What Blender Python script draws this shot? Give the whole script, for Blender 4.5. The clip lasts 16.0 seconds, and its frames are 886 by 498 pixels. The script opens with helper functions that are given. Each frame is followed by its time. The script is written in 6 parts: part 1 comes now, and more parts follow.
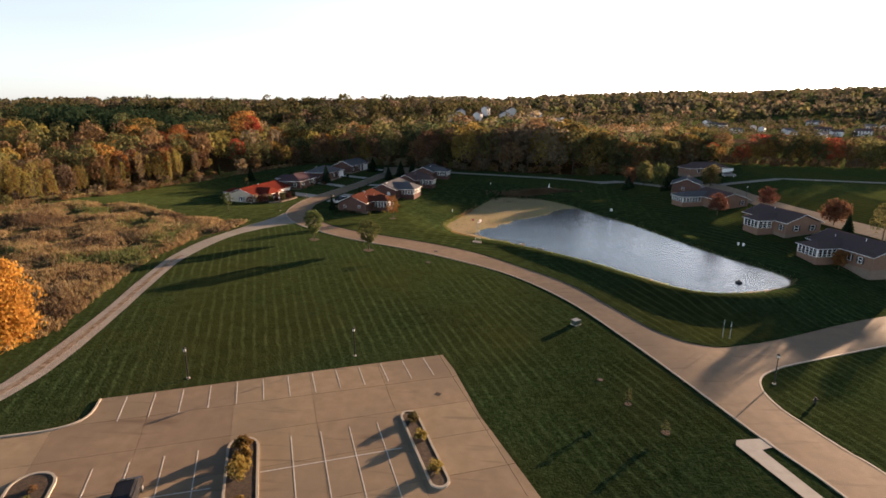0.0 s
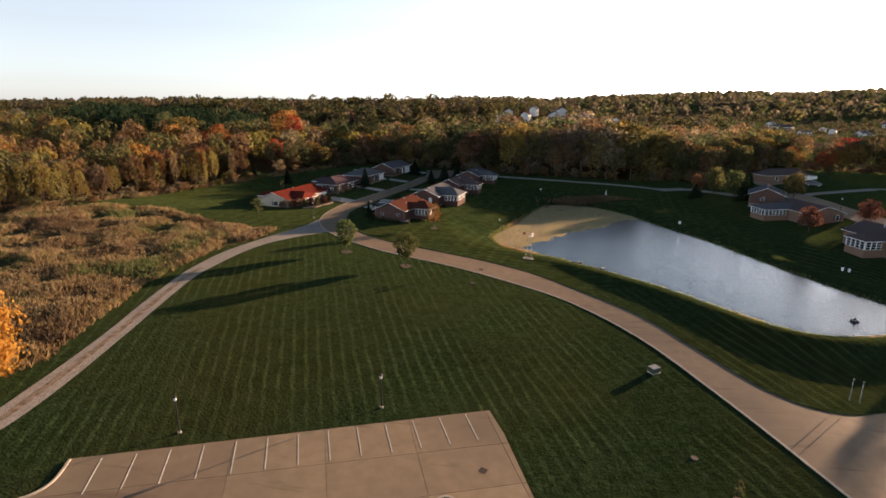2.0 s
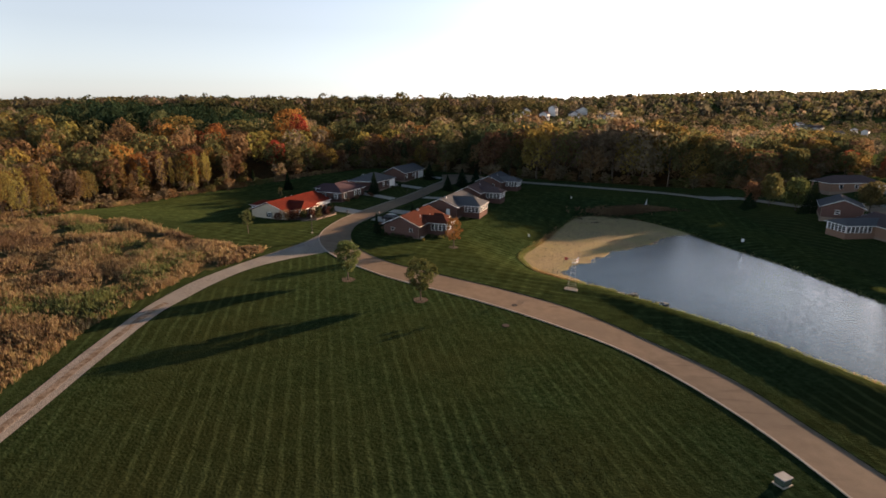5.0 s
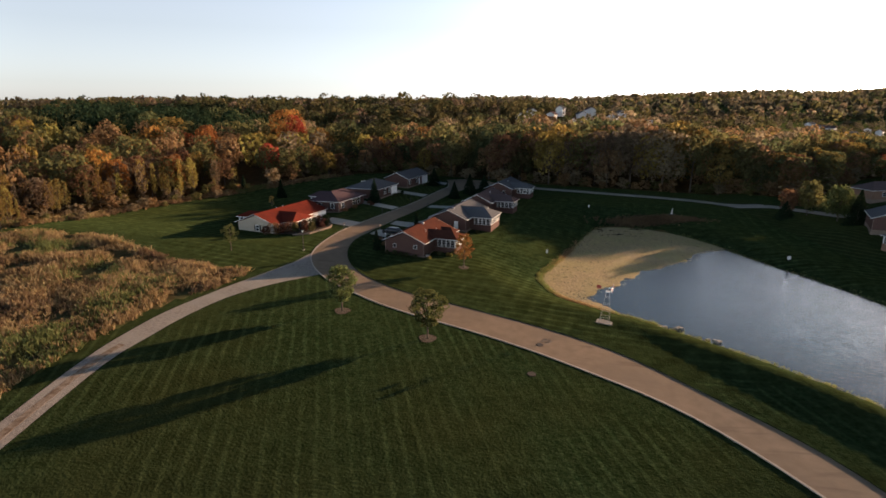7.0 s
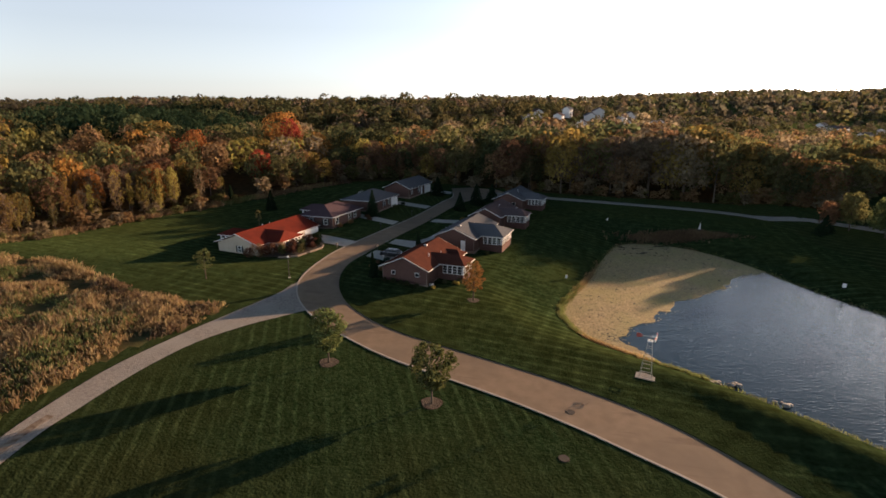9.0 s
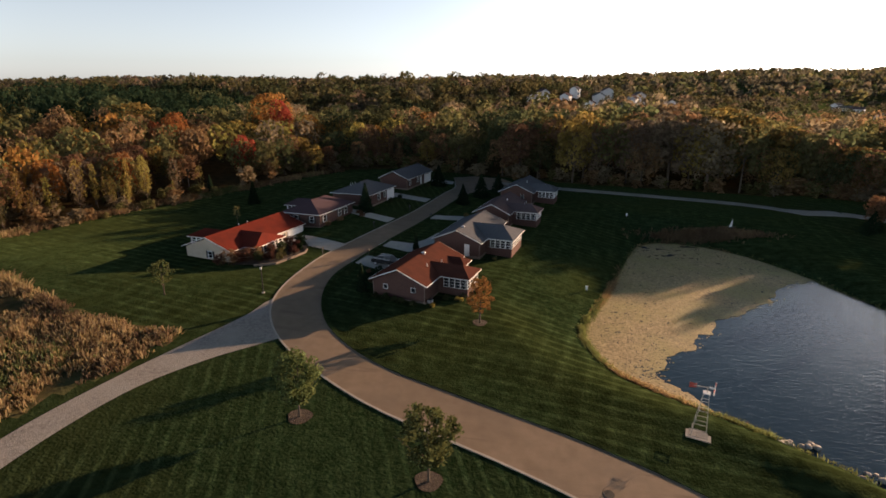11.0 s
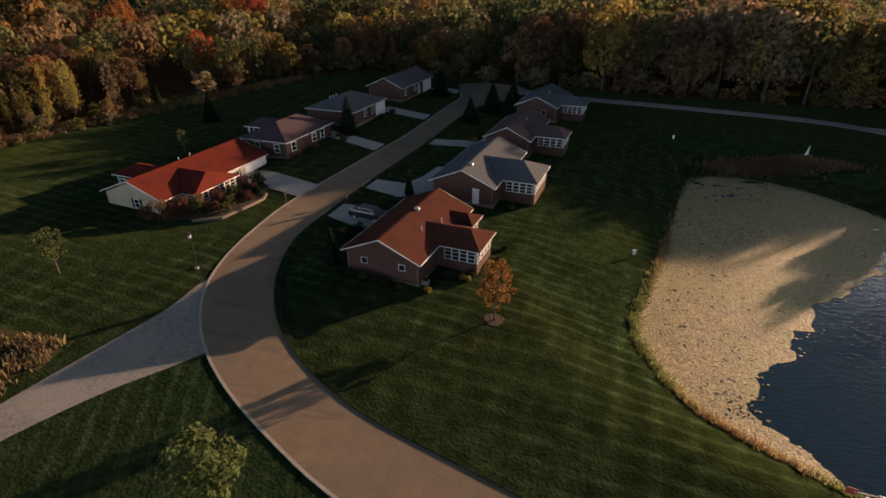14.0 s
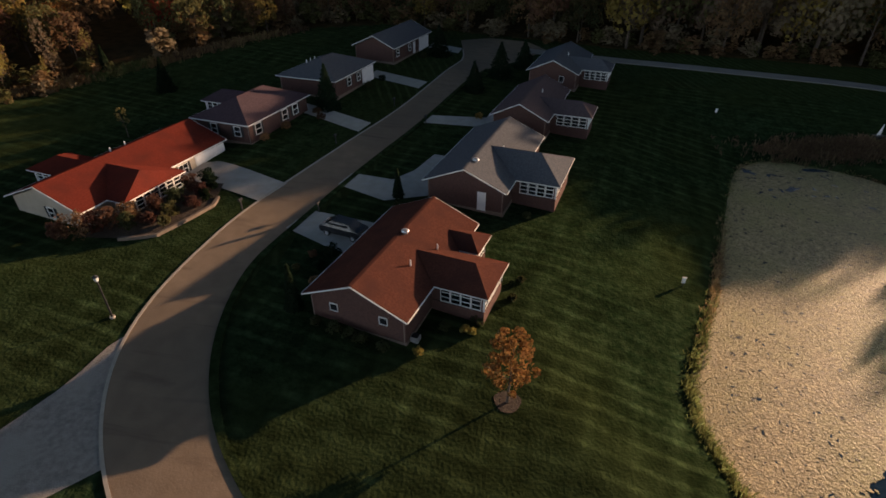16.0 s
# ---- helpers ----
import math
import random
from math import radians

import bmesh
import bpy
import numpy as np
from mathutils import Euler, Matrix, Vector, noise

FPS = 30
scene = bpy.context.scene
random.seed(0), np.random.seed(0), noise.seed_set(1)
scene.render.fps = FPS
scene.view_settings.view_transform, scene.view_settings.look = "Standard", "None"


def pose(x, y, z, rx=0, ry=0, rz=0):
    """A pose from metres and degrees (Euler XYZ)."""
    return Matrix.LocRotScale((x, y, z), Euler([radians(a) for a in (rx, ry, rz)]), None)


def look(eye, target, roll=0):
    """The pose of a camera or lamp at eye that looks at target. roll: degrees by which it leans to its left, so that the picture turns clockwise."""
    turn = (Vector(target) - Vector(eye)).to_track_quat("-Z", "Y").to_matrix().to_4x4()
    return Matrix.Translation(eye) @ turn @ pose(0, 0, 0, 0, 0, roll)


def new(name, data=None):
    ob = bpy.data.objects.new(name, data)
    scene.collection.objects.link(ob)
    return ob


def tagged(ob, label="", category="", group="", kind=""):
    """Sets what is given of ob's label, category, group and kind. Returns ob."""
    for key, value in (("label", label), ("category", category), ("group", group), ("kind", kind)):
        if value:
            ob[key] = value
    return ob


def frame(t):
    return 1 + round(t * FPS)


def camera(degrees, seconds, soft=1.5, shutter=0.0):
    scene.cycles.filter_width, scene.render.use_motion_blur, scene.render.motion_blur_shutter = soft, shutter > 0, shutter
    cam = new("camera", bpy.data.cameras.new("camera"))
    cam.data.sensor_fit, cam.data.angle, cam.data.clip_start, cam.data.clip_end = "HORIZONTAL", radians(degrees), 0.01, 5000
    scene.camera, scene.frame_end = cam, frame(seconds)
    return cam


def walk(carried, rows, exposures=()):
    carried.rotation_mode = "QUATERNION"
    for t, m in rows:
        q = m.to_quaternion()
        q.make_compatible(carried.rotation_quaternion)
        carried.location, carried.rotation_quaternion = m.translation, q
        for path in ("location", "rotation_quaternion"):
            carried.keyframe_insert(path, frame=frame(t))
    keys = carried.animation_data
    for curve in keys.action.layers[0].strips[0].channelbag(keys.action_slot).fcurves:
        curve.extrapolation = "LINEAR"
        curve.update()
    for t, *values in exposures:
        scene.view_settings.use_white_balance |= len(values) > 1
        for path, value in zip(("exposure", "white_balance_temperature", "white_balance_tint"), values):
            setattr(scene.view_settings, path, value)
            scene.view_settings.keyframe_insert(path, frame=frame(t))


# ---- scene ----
cam = camera(79.5, 16.0, soft=1.65)
METRES, EYE, TILT, LEAN, TURN = 112.0, 34.2, 2.7, 2.7, 0.0
ROWS = [
    (0.0, 0.0, 0.0, 0.0, 0.77, -17.36, -2.46),
    (0.5, -0.001, 0.03, -0.0022, 1.98, -17.39, -2.45),
    (1.0, -0.0025, 0.0602, -0.0044, 3.43, -17.44, -2.42),
    (1.5, -0.0055, 0.0902, -0.0064, 4.68, -17.49, -2.41),
    (2.0, -0.0091, 0.1202, -0.0087, 5.5, -17.52, -2.38),
    (2.5, -0.0138, 0.15, -0.0117, 5.89, -17.51, -2.39),
    (3.0, -0.0185, 0.1775, -0.0141, 6.07, -17.54, -2.37),
    (3.5, -0.0241, 0.2068, -0.0166, 6.24, -17.56, -2.36),
    (6.0, -0.0558, 0.3544, -0.0272, 6.91, -17.56, -2.35),
    (6.5, -0.0615, 0.3835, -0.028, 6.93, -17.57, -2.32),
    (7.0, -0.0672, 0.4125, -0.0278, 6.98, -17.58, -2.31),
    (7.5, -0.0724, 0.4417, -0.0267, 7.04, -17.6, -2.29),
    (8.0, -0.0774, 0.4714, -0.0257, 7.15, -17.61, -2.27),
    (8.5, -0.0824, 0.5011, -0.0245, 7.2, -17.63, -2.27),
    (9.0, -0.0869, 0.5307, -0.0233, 7.23, -17.65, -2.26),
    (11.5, -0.1044, 0.6838, -0.0257, 7.53, -21.27, -2.22),
    (12.0, -0.1078, 0.7153, -0.0274, 7.62, -23.24, -2.22),
    (12.5, -0.1117, 0.7475, -0.0303, 7.73, -25.14, -2.19),
    (13.0, -0.1155, 0.7805, -0.0332, 7.79, -27.0, -2.21),
    (13.5, -0.1195, 0.8146, -0.0358, 7.83, -28.84, -2.23),
    (14.0, -0.1233, 0.849, -0.0373, 7.87, -30.68, -2.22),
    (14.5, -0.1269, 0.8831, -0.0399, 7.89, -32.4, -2.23),
    (15.0, -0.1302, 0.9174, -0.0423, 7.97, -34.06, -2.24),
    (15.5, -0.1345, 0.9518, -0.0441, 7.98, -35.43, -2.24),
    (16.0, -0.1382, 0.9874, -0.0464, 8.03, -36.11, -2.18),
]
walk(cam, [(t, pose(0, 0, EYE, TILT, LEAN, TURN) @ pose(METRES * x, METRES * y, METRES * z, 90 + pitch, roll, yaw)) for t, x, y, z, yaw, pitch, roll in ROWS], [(0.0, 1.86), (3.5, 1.62), (6.0, 1.56), (9.0, 1.56), (12.5, 1.30), (16.0, 1.16)])

# ---- world, sun ----
SUN_EL, SUN_AZ = 8.6, 49.0
world = bpy.data.worlds.new("world")
scene.world = world
world.use_nodes = True
wn = world.node_tree
sky = wn.nodes.new("ShaderNodeTexSky")
sky.sky_type = "NISHITA"
sky.sun_disc = False
sky.sun_elevation, sky.sun_rotation = radians(SUN_EL), radians(SUN_AZ)
sky.air_density, sky.dust_density, sky.ozone_density = 1.0, 0.8, 1.5
pale = wn.nodes.new("ShaderNodeHueSaturation")
whiten = wn.nodes.new("ShaderNodeMapRange")
whiten.inputs["From Min"].default_value, whiten.inputs["From Max"].default_value = 0.16, 0.55
whiten.inputs["To Min"].default_value, whiten.inputs["To Max"].default_value = 0.34, 1.3
wn.links.new(whiten.outputs[0], pale.inputs["Saturation"])
wn.links.new(sky.outputs[0], pale.inputs["Color"])
cool = wn.nodes.new("ShaderNodeMix")
cool.data_type, cool.blend_type = "RGBA", "MULTIPLY"
cool.inputs["Factor"].default_value = 1.0
cool.inputs["B"].default_value = (0.95, 0.98, 1.10, 1)
wn.links.new(pale.outputs[0], cool.inputs["A"])
wn.links.new(cool.outputs["Result"], wn.nodes["Background"].inputs[0])
# evening haze: the sky is palest and brightest all round the horizon
where = wn.nodes.new("ShaderNodeTexCoord")
axes = wn.nodes.new("ShaderNodeSeparateXYZ")
haze = wn.nodes.new("ShaderNodeMapRange")
haze.interpolation_type = "SMOOTHSTEP"
haze.inputs["From Min"].default_value, haze.inputs["From Max"].default_value = 0.19, 0.40
haze.inputs["To Min"].default_value, haze.inputs["To Max"].default_value = 0.095, 0.015
wn.links.new(where.outputs["Generated"], axes.inputs[0])
wn.links.new(axes.outputs["Z"], haze.inputs["Value"])
wn.links.new(axes.outputs["Z"], whiten.inputs["Value"])
# haze brightens near the sun; opposite it the sky is raised as added fill
toward = wn.nodes.new("ShaderNodeVectorMath")
toward.operation = "DOT_PRODUCT"
toward.inputs[1].default_value = (math.sin(radians(SUN_AZ)), math.cos(radians(SUN_AZ)), 0)
wn.links.new(where.outputs["Generated"], toward.inputs[0])
far_fill = wn.nodes.new("ShaderNodeMapRange")
far_fill.interpolation_type = "SMOOTHSTEP"
far_fill.inputs["From Min"].default_value, far_fill.inputs["From Max"].default_value = -0.8, 0.0
far_fill.inputs["To Min"].default_value, far_fill.inputs["To Max"].default_value = 2.1, 1.0
wn.links.new(toward.outputs["Value"], far_fill.inputs["Value"])
both = wn.nodes.new("ShaderNodeMath")
both.operation = "MULTIPLY"
wn.links.new(haze.outputs[0], both.inputs[0])
wn.links.new(far_fill.outputs[0], both.inputs[1])
aureole = wn.nodes.new("ShaderNodeMapRange")
aureole.interpolation_type = "SMOOTHSTEP"
aureole.inputs["From Min"].default_value, aureole.inputs["From Max"].default_value = 0.5, 1.0
aureole.inputs["To Min"].default_value, aureole.inputs["To Max"].default_value = 1.0, 1.7
wn.links.new(toward.outputs["Value"], aureole.inputs["Value"])
sky_light = wn.nodes.new("ShaderNodeMath")
sky_light.operation = "MULTIPLY"
wn.links.new(both.outputs[0], sky_light.inputs[0])
wn.links.new(aureole.outputs[0], sky_light.inputs[1])
wn.links.new(sky_light.outputs[0], wn.nodes["Background"].inputs[1])
wn.nodes["Background"].inputs[1].default_value = 0.09
sun = new("sun", bpy.data.lights.new("sun", "SUN"))
sun.data.energy, sun.data.angle, sun.data.color = 4.8, radians(0.6), (1.0, 0.65, 0.41)
sun_dir = Vector((math.sin(radians(SUN_AZ)) * math.cos(radians(SUN_EL)), math.cos(radians(SUN_AZ)) * math.cos(radians(SUN_EL)), math.sin(radians(SUN_EL))))
sun.matrix_world = look(sun_dir * 200, (0, 0, 0))

# ---- materials ----
def mat(name, a, b, scale=1.0, rough=0.85, bump=0.0, bump_scale=None, c=None, big=0.05, spec=0.3, per_object=0.0, per_island=0.0, metal=0.0):
    """A surface whose colour wanders between a and b at a fine scale and towards c at a broad one."""
    m = bpy.data.materials.new(name)
    m.use_nodes = True
    n, l = m.node_tree.nodes, m.node_tree.links
    p = n["Principled BSDF"]
    p.inputs["Roughness"].default_value, p.inputs["Metallic"].default_value = rough, metal
    p.inputs["Specular IOR Level"].default_value = spec
    pos = n.new("ShaderNodeNewGeometry")
    fine = n.new("ShaderNodeTexNoise")
    fine.inputs["Scale"].default_value, fine.inputs["Detail"].default_value = scale, 6.0
    l.new(pos.outputs["Position"], fine.inputs["Vector"])
    mix = n.new("ShaderNodeMix")
    mix.data_type = "RGBA"
    mix.inputs["A"].default_value, mix.inputs["B"].default_value = (*a, 1), (*b, 1)
    ramp = n.new("ShaderNodeMapRange")
    ramp.inputs["From Min"].default_value, ramp.inputs["From Max"].default_value = 0.32, 0.68
    l.new(fine.outputs["Fac"], ramp.inputs["Value"])
    l.new(ramp.outputs[0], mix.inputs["Factor"])
    out = mix.outputs["Result"]
    if c:
        broad = n.new("ShaderNodeTexNoise")
        broad.inputs["Scale"].default_value, broad.inputs["Detail"].default_value = big, 4.0
        l.new(pos.outputs["Position"], broad.inputs["Vector"])
        r2 = n.new("ShaderNodeMapRange")
        r2.inputs["From Min"].default_value, r2.inputs["From Max"].default_value = 0.42, 0.7
        l.new(broad.outputs["Fac"], r2.inputs["Value"])
        m2 = n.new("ShaderNodeMix")
        m2.data_type = "RGBA"
        m2.inputs["B"].default_value = (*c, 1)
        l.new(r2.outputs[0], m2.inputs["Factor"])
        l.new(out, m2.inputs["A"])
        out = m2.outputs["Result"]
    for amount, source in ((per_object, "object"), (per_island, "island")):
        if amount:
            if source == "object":
                rnd = n.new("ShaderNodeObjectInfo").outputs["Random"]
            else:
                rnd = pos.outputs["Random Per Island"]
            hsv = n.new("ShaderNodeHueSaturation")
            v = n.new("ShaderNodeMapRange")
            v.inputs["To Min"].default_value, v.inputs["To Max"].default_value = 1 - amount, 1 + amount
            l.new(rnd, v.inputs["Value"])
            l.new(v.outputs[0], hsv.inputs["Value"])
            hv = n.new("ShaderNodeMapRange")
            hv.inputs["To Min"].default_value, hv.inputs["To Max"].default_value = 0.5 - amount * 0.06, 0.5 + amount * 0.06
            l.new(rnd, hv.inputs["Value"])
            l.new(hv.outputs[0], hsv.inputs["Hue"])
            l.new(out, hsv.inputs["Color"])
            out = hsv.outputs["Color"]
    l.new(out, p.inputs["Base Color"])
    if bump:
        bn = n.new("ShaderNodeTexNoise")
        bn.inputs["Scale"].default_value, bn.inputs["Detail"].default_value = bump_scale or scale * 2, 5.0
        l.new(pos.outputs["Position"], bn.inputs["Vector"])
        bp = n.new("ShaderNodeBump")
        bp.inputs["Strength"].default_value, bp.inputs["Distance"].default_value = bump, 0.1
        l.new(bn.outputs["Fac"], bp.inputs["Height"])
        l.new(bp.outputs[0], p.inputs["Normal"])
    return m


GRASS = mat("lawn_grass", (0.0105, 0.0215, 0.0085), (0.0300, 0.0460, 0.0200), 2.0, 0.95, 0.9, 4.0, c=(0.029, 0.034, 0.013), big=0.04, spec=0.0)
def stripes(m, nx_, ny_, period, amount):
    """Mowing stripes: the lawn's colour swings across the line of the mower's passes."""
    n, l = m.node_tree.nodes, m.node_tree.links
    p = n["Principled BSDF"]
    src = [k.from_socket for k in l if k.to_socket == p.inputs["Base Color"]][0]
    pos = n.new("ShaderNodeNewGeometry").outputs["Position"]
    wob = n.new("ShaderNodeTexNoise")
    wob.inputs["Scale"].default_value = 0.25
    l.new(pos, wob.inputs["Vector"])
    dot = n.new("ShaderNodeVectorMath")
    dot.operation = "DOT_PRODUCT"
    dot.inputs[1].default_value = (nx_, ny_, 0)
    l.new(pos, dot.inputs[0])
    add = n.new("ShaderNodeMath")
    add.operation = "MULTIPLY_ADD"
    add.inputs[1].default_value = 0.7
    l.new(wob.outputs["Fac"], add.inputs[0])
    l.new(dot.outputs["Value"], add.inputs[2])
    mul = n.new("ShaderNodeMath")
    mul.operation = "MULTIPLY"
    mul.inputs[1].default_value = 2 * math.pi / period
    l.new(add.outputs[0], mul.inputs[0])
    sn = n.new("ShaderNodeMath")
    sn.operation = "SINE"
    l.new(mul.outputs[0], sn.inputs[0])
    rg = n.new("ShaderNodeMapRange")
    rg.interpolation_type = "SMOOTHSTEP"
    rg.inputs["From Min"].default_value, rg.inputs["From Max"].default_value = 0.25, 1.0
    rg.inputs["To Min"].default_value, rg.inputs["To Max"].default_value = 1 - amount * 0.45, 1 + amount * 1.5
    l.new(sn.outputs[0], rg.inputs["Value"])
    worn = n.new("ShaderNodeTexNoise")
    worn.inputs["Scale"].default_value, worn.inputs["Detail"].default_value = 0.09, 4.0
    l.new(pos, worn.inputs["Vector"])
    keep = n.new("ShaderNodeMapRange")
    keep.inputs["From Min"].default_value, keep.inputs["From Max"].default_value = 0.36, 0.62
    l.new(worn.outputs["Fac"], keep.inputs["Value"])
    fade = n.new("ShaderNodeMix")
    fade.inputs["A"].default_value = 1.0
    l.new(keep.outputs[0], fade.inputs["Factor"])
    l.new(rg.outputs[0], fade.inputs["B"])
    patchy = n.new("ShaderNodeTexNoise")
    patchy.inputs["Scale"].default_value, patchy.inputs["Detail"].default_value = 0.55, 6.0
    l.new(pos, patchy.inputs["Vector"])
    uneven = n.new("ShaderNodeMapRange")
    uneven.inputs["From Min"].default_value, uneven.inputs["From Max"].default_value = 0.3, 0.7
    uneven.inputs["To Min"].default_value, uneven.inputs["To Max"].default_value = 0.78, 1.22
    l.new(patchy.outputs["Fac"], uneven.inputs["Value"])
    tone = n.new("ShaderNodeMath")
    tone.operation = "MULTIPLY"
    l.new(fade.outputs["Result"], tone.inputs[0])
    l.new(uneven.outputs[0], tone.inputs[1])
    hsv = n.new("ShaderNodeHueSaturation")
    l.new(tone.outputs[0], hsv.inputs["Value"])
    l.new(src, hsv.inputs["Color"])
    l.new(hsv.outputs[0], p.inputs["Base Color"])
    p.inputs["Sheen Weight"].default_value, p.inputs["Sheen Roughness"].default_value = 0.03, 0.35
    p.inputs["Sheen Tint"].default_value = (0.65, 0.85, 0.25, 1)
    return m


stripes(GRASS, 0.944, 0.33, 1.5, 0.36)
GRASS_POND = stripes(mat("lawn_by_pond", (0.0105, 0.0215, 0.0085), (0.0300, 0.0460, 0.0200), 2.0, 0.95, 0.9, 4.0, c=(0.025, 0.034, 0.0125), big=0.05, spec=0.0), 0.21, 0.978, 1.75, 0.36)
stripes(GRASS_POND, 0.978, -0.21, 2.9, 0.15)
MEADOW = mat("dry_meadow_grass", (0.060, 0.056, 0.024), (0.125, 0.095, 0.046), 1.0, 0.95, 0.6, 3.0, c=(0.09, 0.10, 0.04), big=0.08, spec=0.0)
WOODFLOOR = mat("leaf_litter", (0.05, 0.04, 0.02), (0.10, 0.065, 0.03), 0.6, 0.95, 0.5, 3.0, spec=0.0)
CONCRETE = mat("road_concrete", (0.232, 0.176, 0.118), (0.284, 0.218, 0.150), 0.8, 0.8, 0.15, 8.0, c=(0.19, 0.15, 0.108), big=0.08, spec=0.1, per_object=0.10)
def stains(m, colour, turn, amount):
    """Long dull oil streaks along the driving lanes."""
    n, l = m.node_tree.nodes, m.node_tree.links
    p = n["Principled BSDF"]
    src = [k.from_socket for k in l if k.to_socket == p.inputs["Base Color"]][0]
    place = n.new("ShaderNodeMapping")
    place.inputs["Rotation"].default_value = (0, 0, radians(turn))
    place.inputs["Scale"].default_value = (0.09, 0.85, 1.0)
    l.new(n.new("ShaderNodeNewGeometry").outputs["Position"], place.inputs["Vector"])
    streak = n.new("ShaderNodeTexNoise")
    streak.inputs["Scale"].default_value, streak.inputs["Detail"].default_value, streak.inputs["Distortion"].default_value = 1.0, 5.0, 0.6
    l.new(place.outputs[0], streak.inputs["Vector"])
    cut = n.new("ShaderNodeMapRange")
    cut.inputs["From Min"].default_value, cut.inputs["From Max"].default_value = amount, amount + 0.14
    cut.inputs["To Max"].default_value = 0.75
    l.new(streak.outputs["Fac"], cut.inputs["Value"])
    mx = n.new("ShaderNodeMix")
    mx.data_type = "RGBA"
    mx.inputs["B"].default_value = (*colour, 1)
    l.new(cut.outputs[0], mx.inputs["Factor"])
    l.new(src, mx.inputs["A"])
    l.new(mx.outputs["Result"], p.inputs["Base Color"])


stains(CONCRETE, (0.13, 0.095, 0.068), -19, 0.59)
JOINT = mat("joint_dirt", (0.15, 0.115, 0.09), (0.20, 0.155, 0.12), 3.0, 0.95)
KERB = mat("kerb_concrete", (0.33, 0.30, 0.25), (0.40, 0.36, 0.30), 2.0, 0.8)
GRAVEL = mat("gravel", (0.21, 0.192, 0.172), (0.31, 0.284, 0.255), 3.0, 0.95, 0.5, 12.0, c=(0.30, 0.28, 0.25), big=0.3, spec=0.05)
TRACK_MID = mat("track_middle", (0.14, 0.10, 0.07), (0.30, 0.25, 0.20), 1.6, 0.95, 0.4, 6.0, spec=0.0)
PAINT = mat("white_line_paint", (0.42, 0.40, 0.36), (0.62, 0.60, 0.55), 3.0, 0.8)
BRICK = mat("red_brick", (0.072, 0.042, 0.036), (0.105, 0.060, 0.050), 8.0, 0.9, spec=0.1)
SIDING = mat("cream_siding", (0.36, 0.31, 0.24), (0.43, 0.37, 0.29), 1.0, 0.7)
TAN_BRICK = mat("tan_brick", (0.155, 0.095, 0.068), (0.215, 0.135, 0.098), 6.0, 0.9, spec=0.1)
WHITE = mat("white_trim", (0.64, 0.64, 0.62), (0.72, 0.72, 0.70), 2.0, 0.5)
GLASS = mat("window_glass", (0.012, 0.014, 0.018), (0.02, 0.022, 0.026), 1.0, 0.06, spec=0.6)
ROOF_RED = mat("red_shingles", (0.105, 0.022, 0.015), (0.145, 0.031, 0.021), 6.0, 0.9, 0.12, 14.0, c=(0.095, 0.024, 0.018), big=0.5, spec=0.0)
ROOF_RUST = mat("rust_shingles", (0.074, 0.029, 0.021), (0.104, 0.042, 0.030), 6.0, 0.9, 0.12, 14.0, c=(0.066, 0.029, 0.023), big=0.5, spec=0.0)
ROOF_GREY = mat("grey_shingles", (0.080, 0.084, 0.094), (0.126, 0.130, 0.142), 6.0, 0.9, spec=0.0)
ROOF_PLUM = mat("plum_shingles", (0.060, 0.043, 0.050), (0.094, 0.066, 0.076), 6.0, 0.9, spec=0.0)
ROOF_BROWN = mat("brown_shingles", (0.078, 0.060, 0.062), (0.118, 0.090, 0.092), 6.0, 0.9, spec=0.0)
BARK = mat("bark", (0.06, 0.045, 0.035), (0.11, 0.085, 0.065), 3.0, 0.95)
BLACK = mat("black_metal", (0.015, 0.015, 0.016), (0.025, 0.025, 0.026), 3.0, 0.5)
ALGAE = mat("algae_mat", (0.24, 0.185, 0.085), (0.52, 0.39, 0.185), 2.4, 0.65, 0.9, 6.0, c=(0.34, 0.29, 0.105), big=0.14, spec=0.3)
def leafy(m):
    """Lets light through the leaves."""
    n, l = m.node_tree.nodes, m.node_tree.links
    p = n["Principled BSDF"]
    tr = n.new("ShaderNodeBsdfTranslucent")
    for k in l:
        if k.to_socket == p.inputs["Base Color"]:
            l.new(k.from_socket, tr.inputs["Color"])
            break
    mx = n.new("ShaderNodeMixShader")
    mx.inputs[0].default_value = 0.56
    l.new(p.outputs[0], mx.inputs[1])
    l.new(tr.outputs[0], mx.inputs[2])
    l.new(mx.outputs[0], n["Material Output"].inputs["Surface"])
    return m


def specks(m, colour, scale, amount):
    """Scatters small dark holes over a surface."""
    n, l = m.node_tree.nodes, m.node_tree.links
    p = n["Principled BSDF"]
    src = [k.from_socket for k in l if k.to_socket == p.inputs["Base Color"]][0]
    cells = n.new("ShaderNodeTexNoise")
    cells.inputs["Scale"].default_value, cells.inputs["Detail"].default_value = scale, 3.0
    l.new(n.new("ShaderNodeNewGeometry").outputs["Position"], cells.inputs["Vector"])
    cut = n.new("ShaderNodeMapRange")
    cut.inputs["From Min"].default_value, cut.inputs["From Max"].default_value = amount, amount + 0.04
    l.new(cells.outputs["Fac"], cut.inputs["Value"])
    mx = n.new("ShaderNodeMix")
    mx.data_type = "RGBA"
    mx.inputs["B"].default_value = (*colour, 1)
    l.new(cut.outputs[0], mx.inputs["Factor"])
    l.new(src, mx.inputs["A"])
    l.new(mx.outputs["Result"], p.inputs["Base Color"])


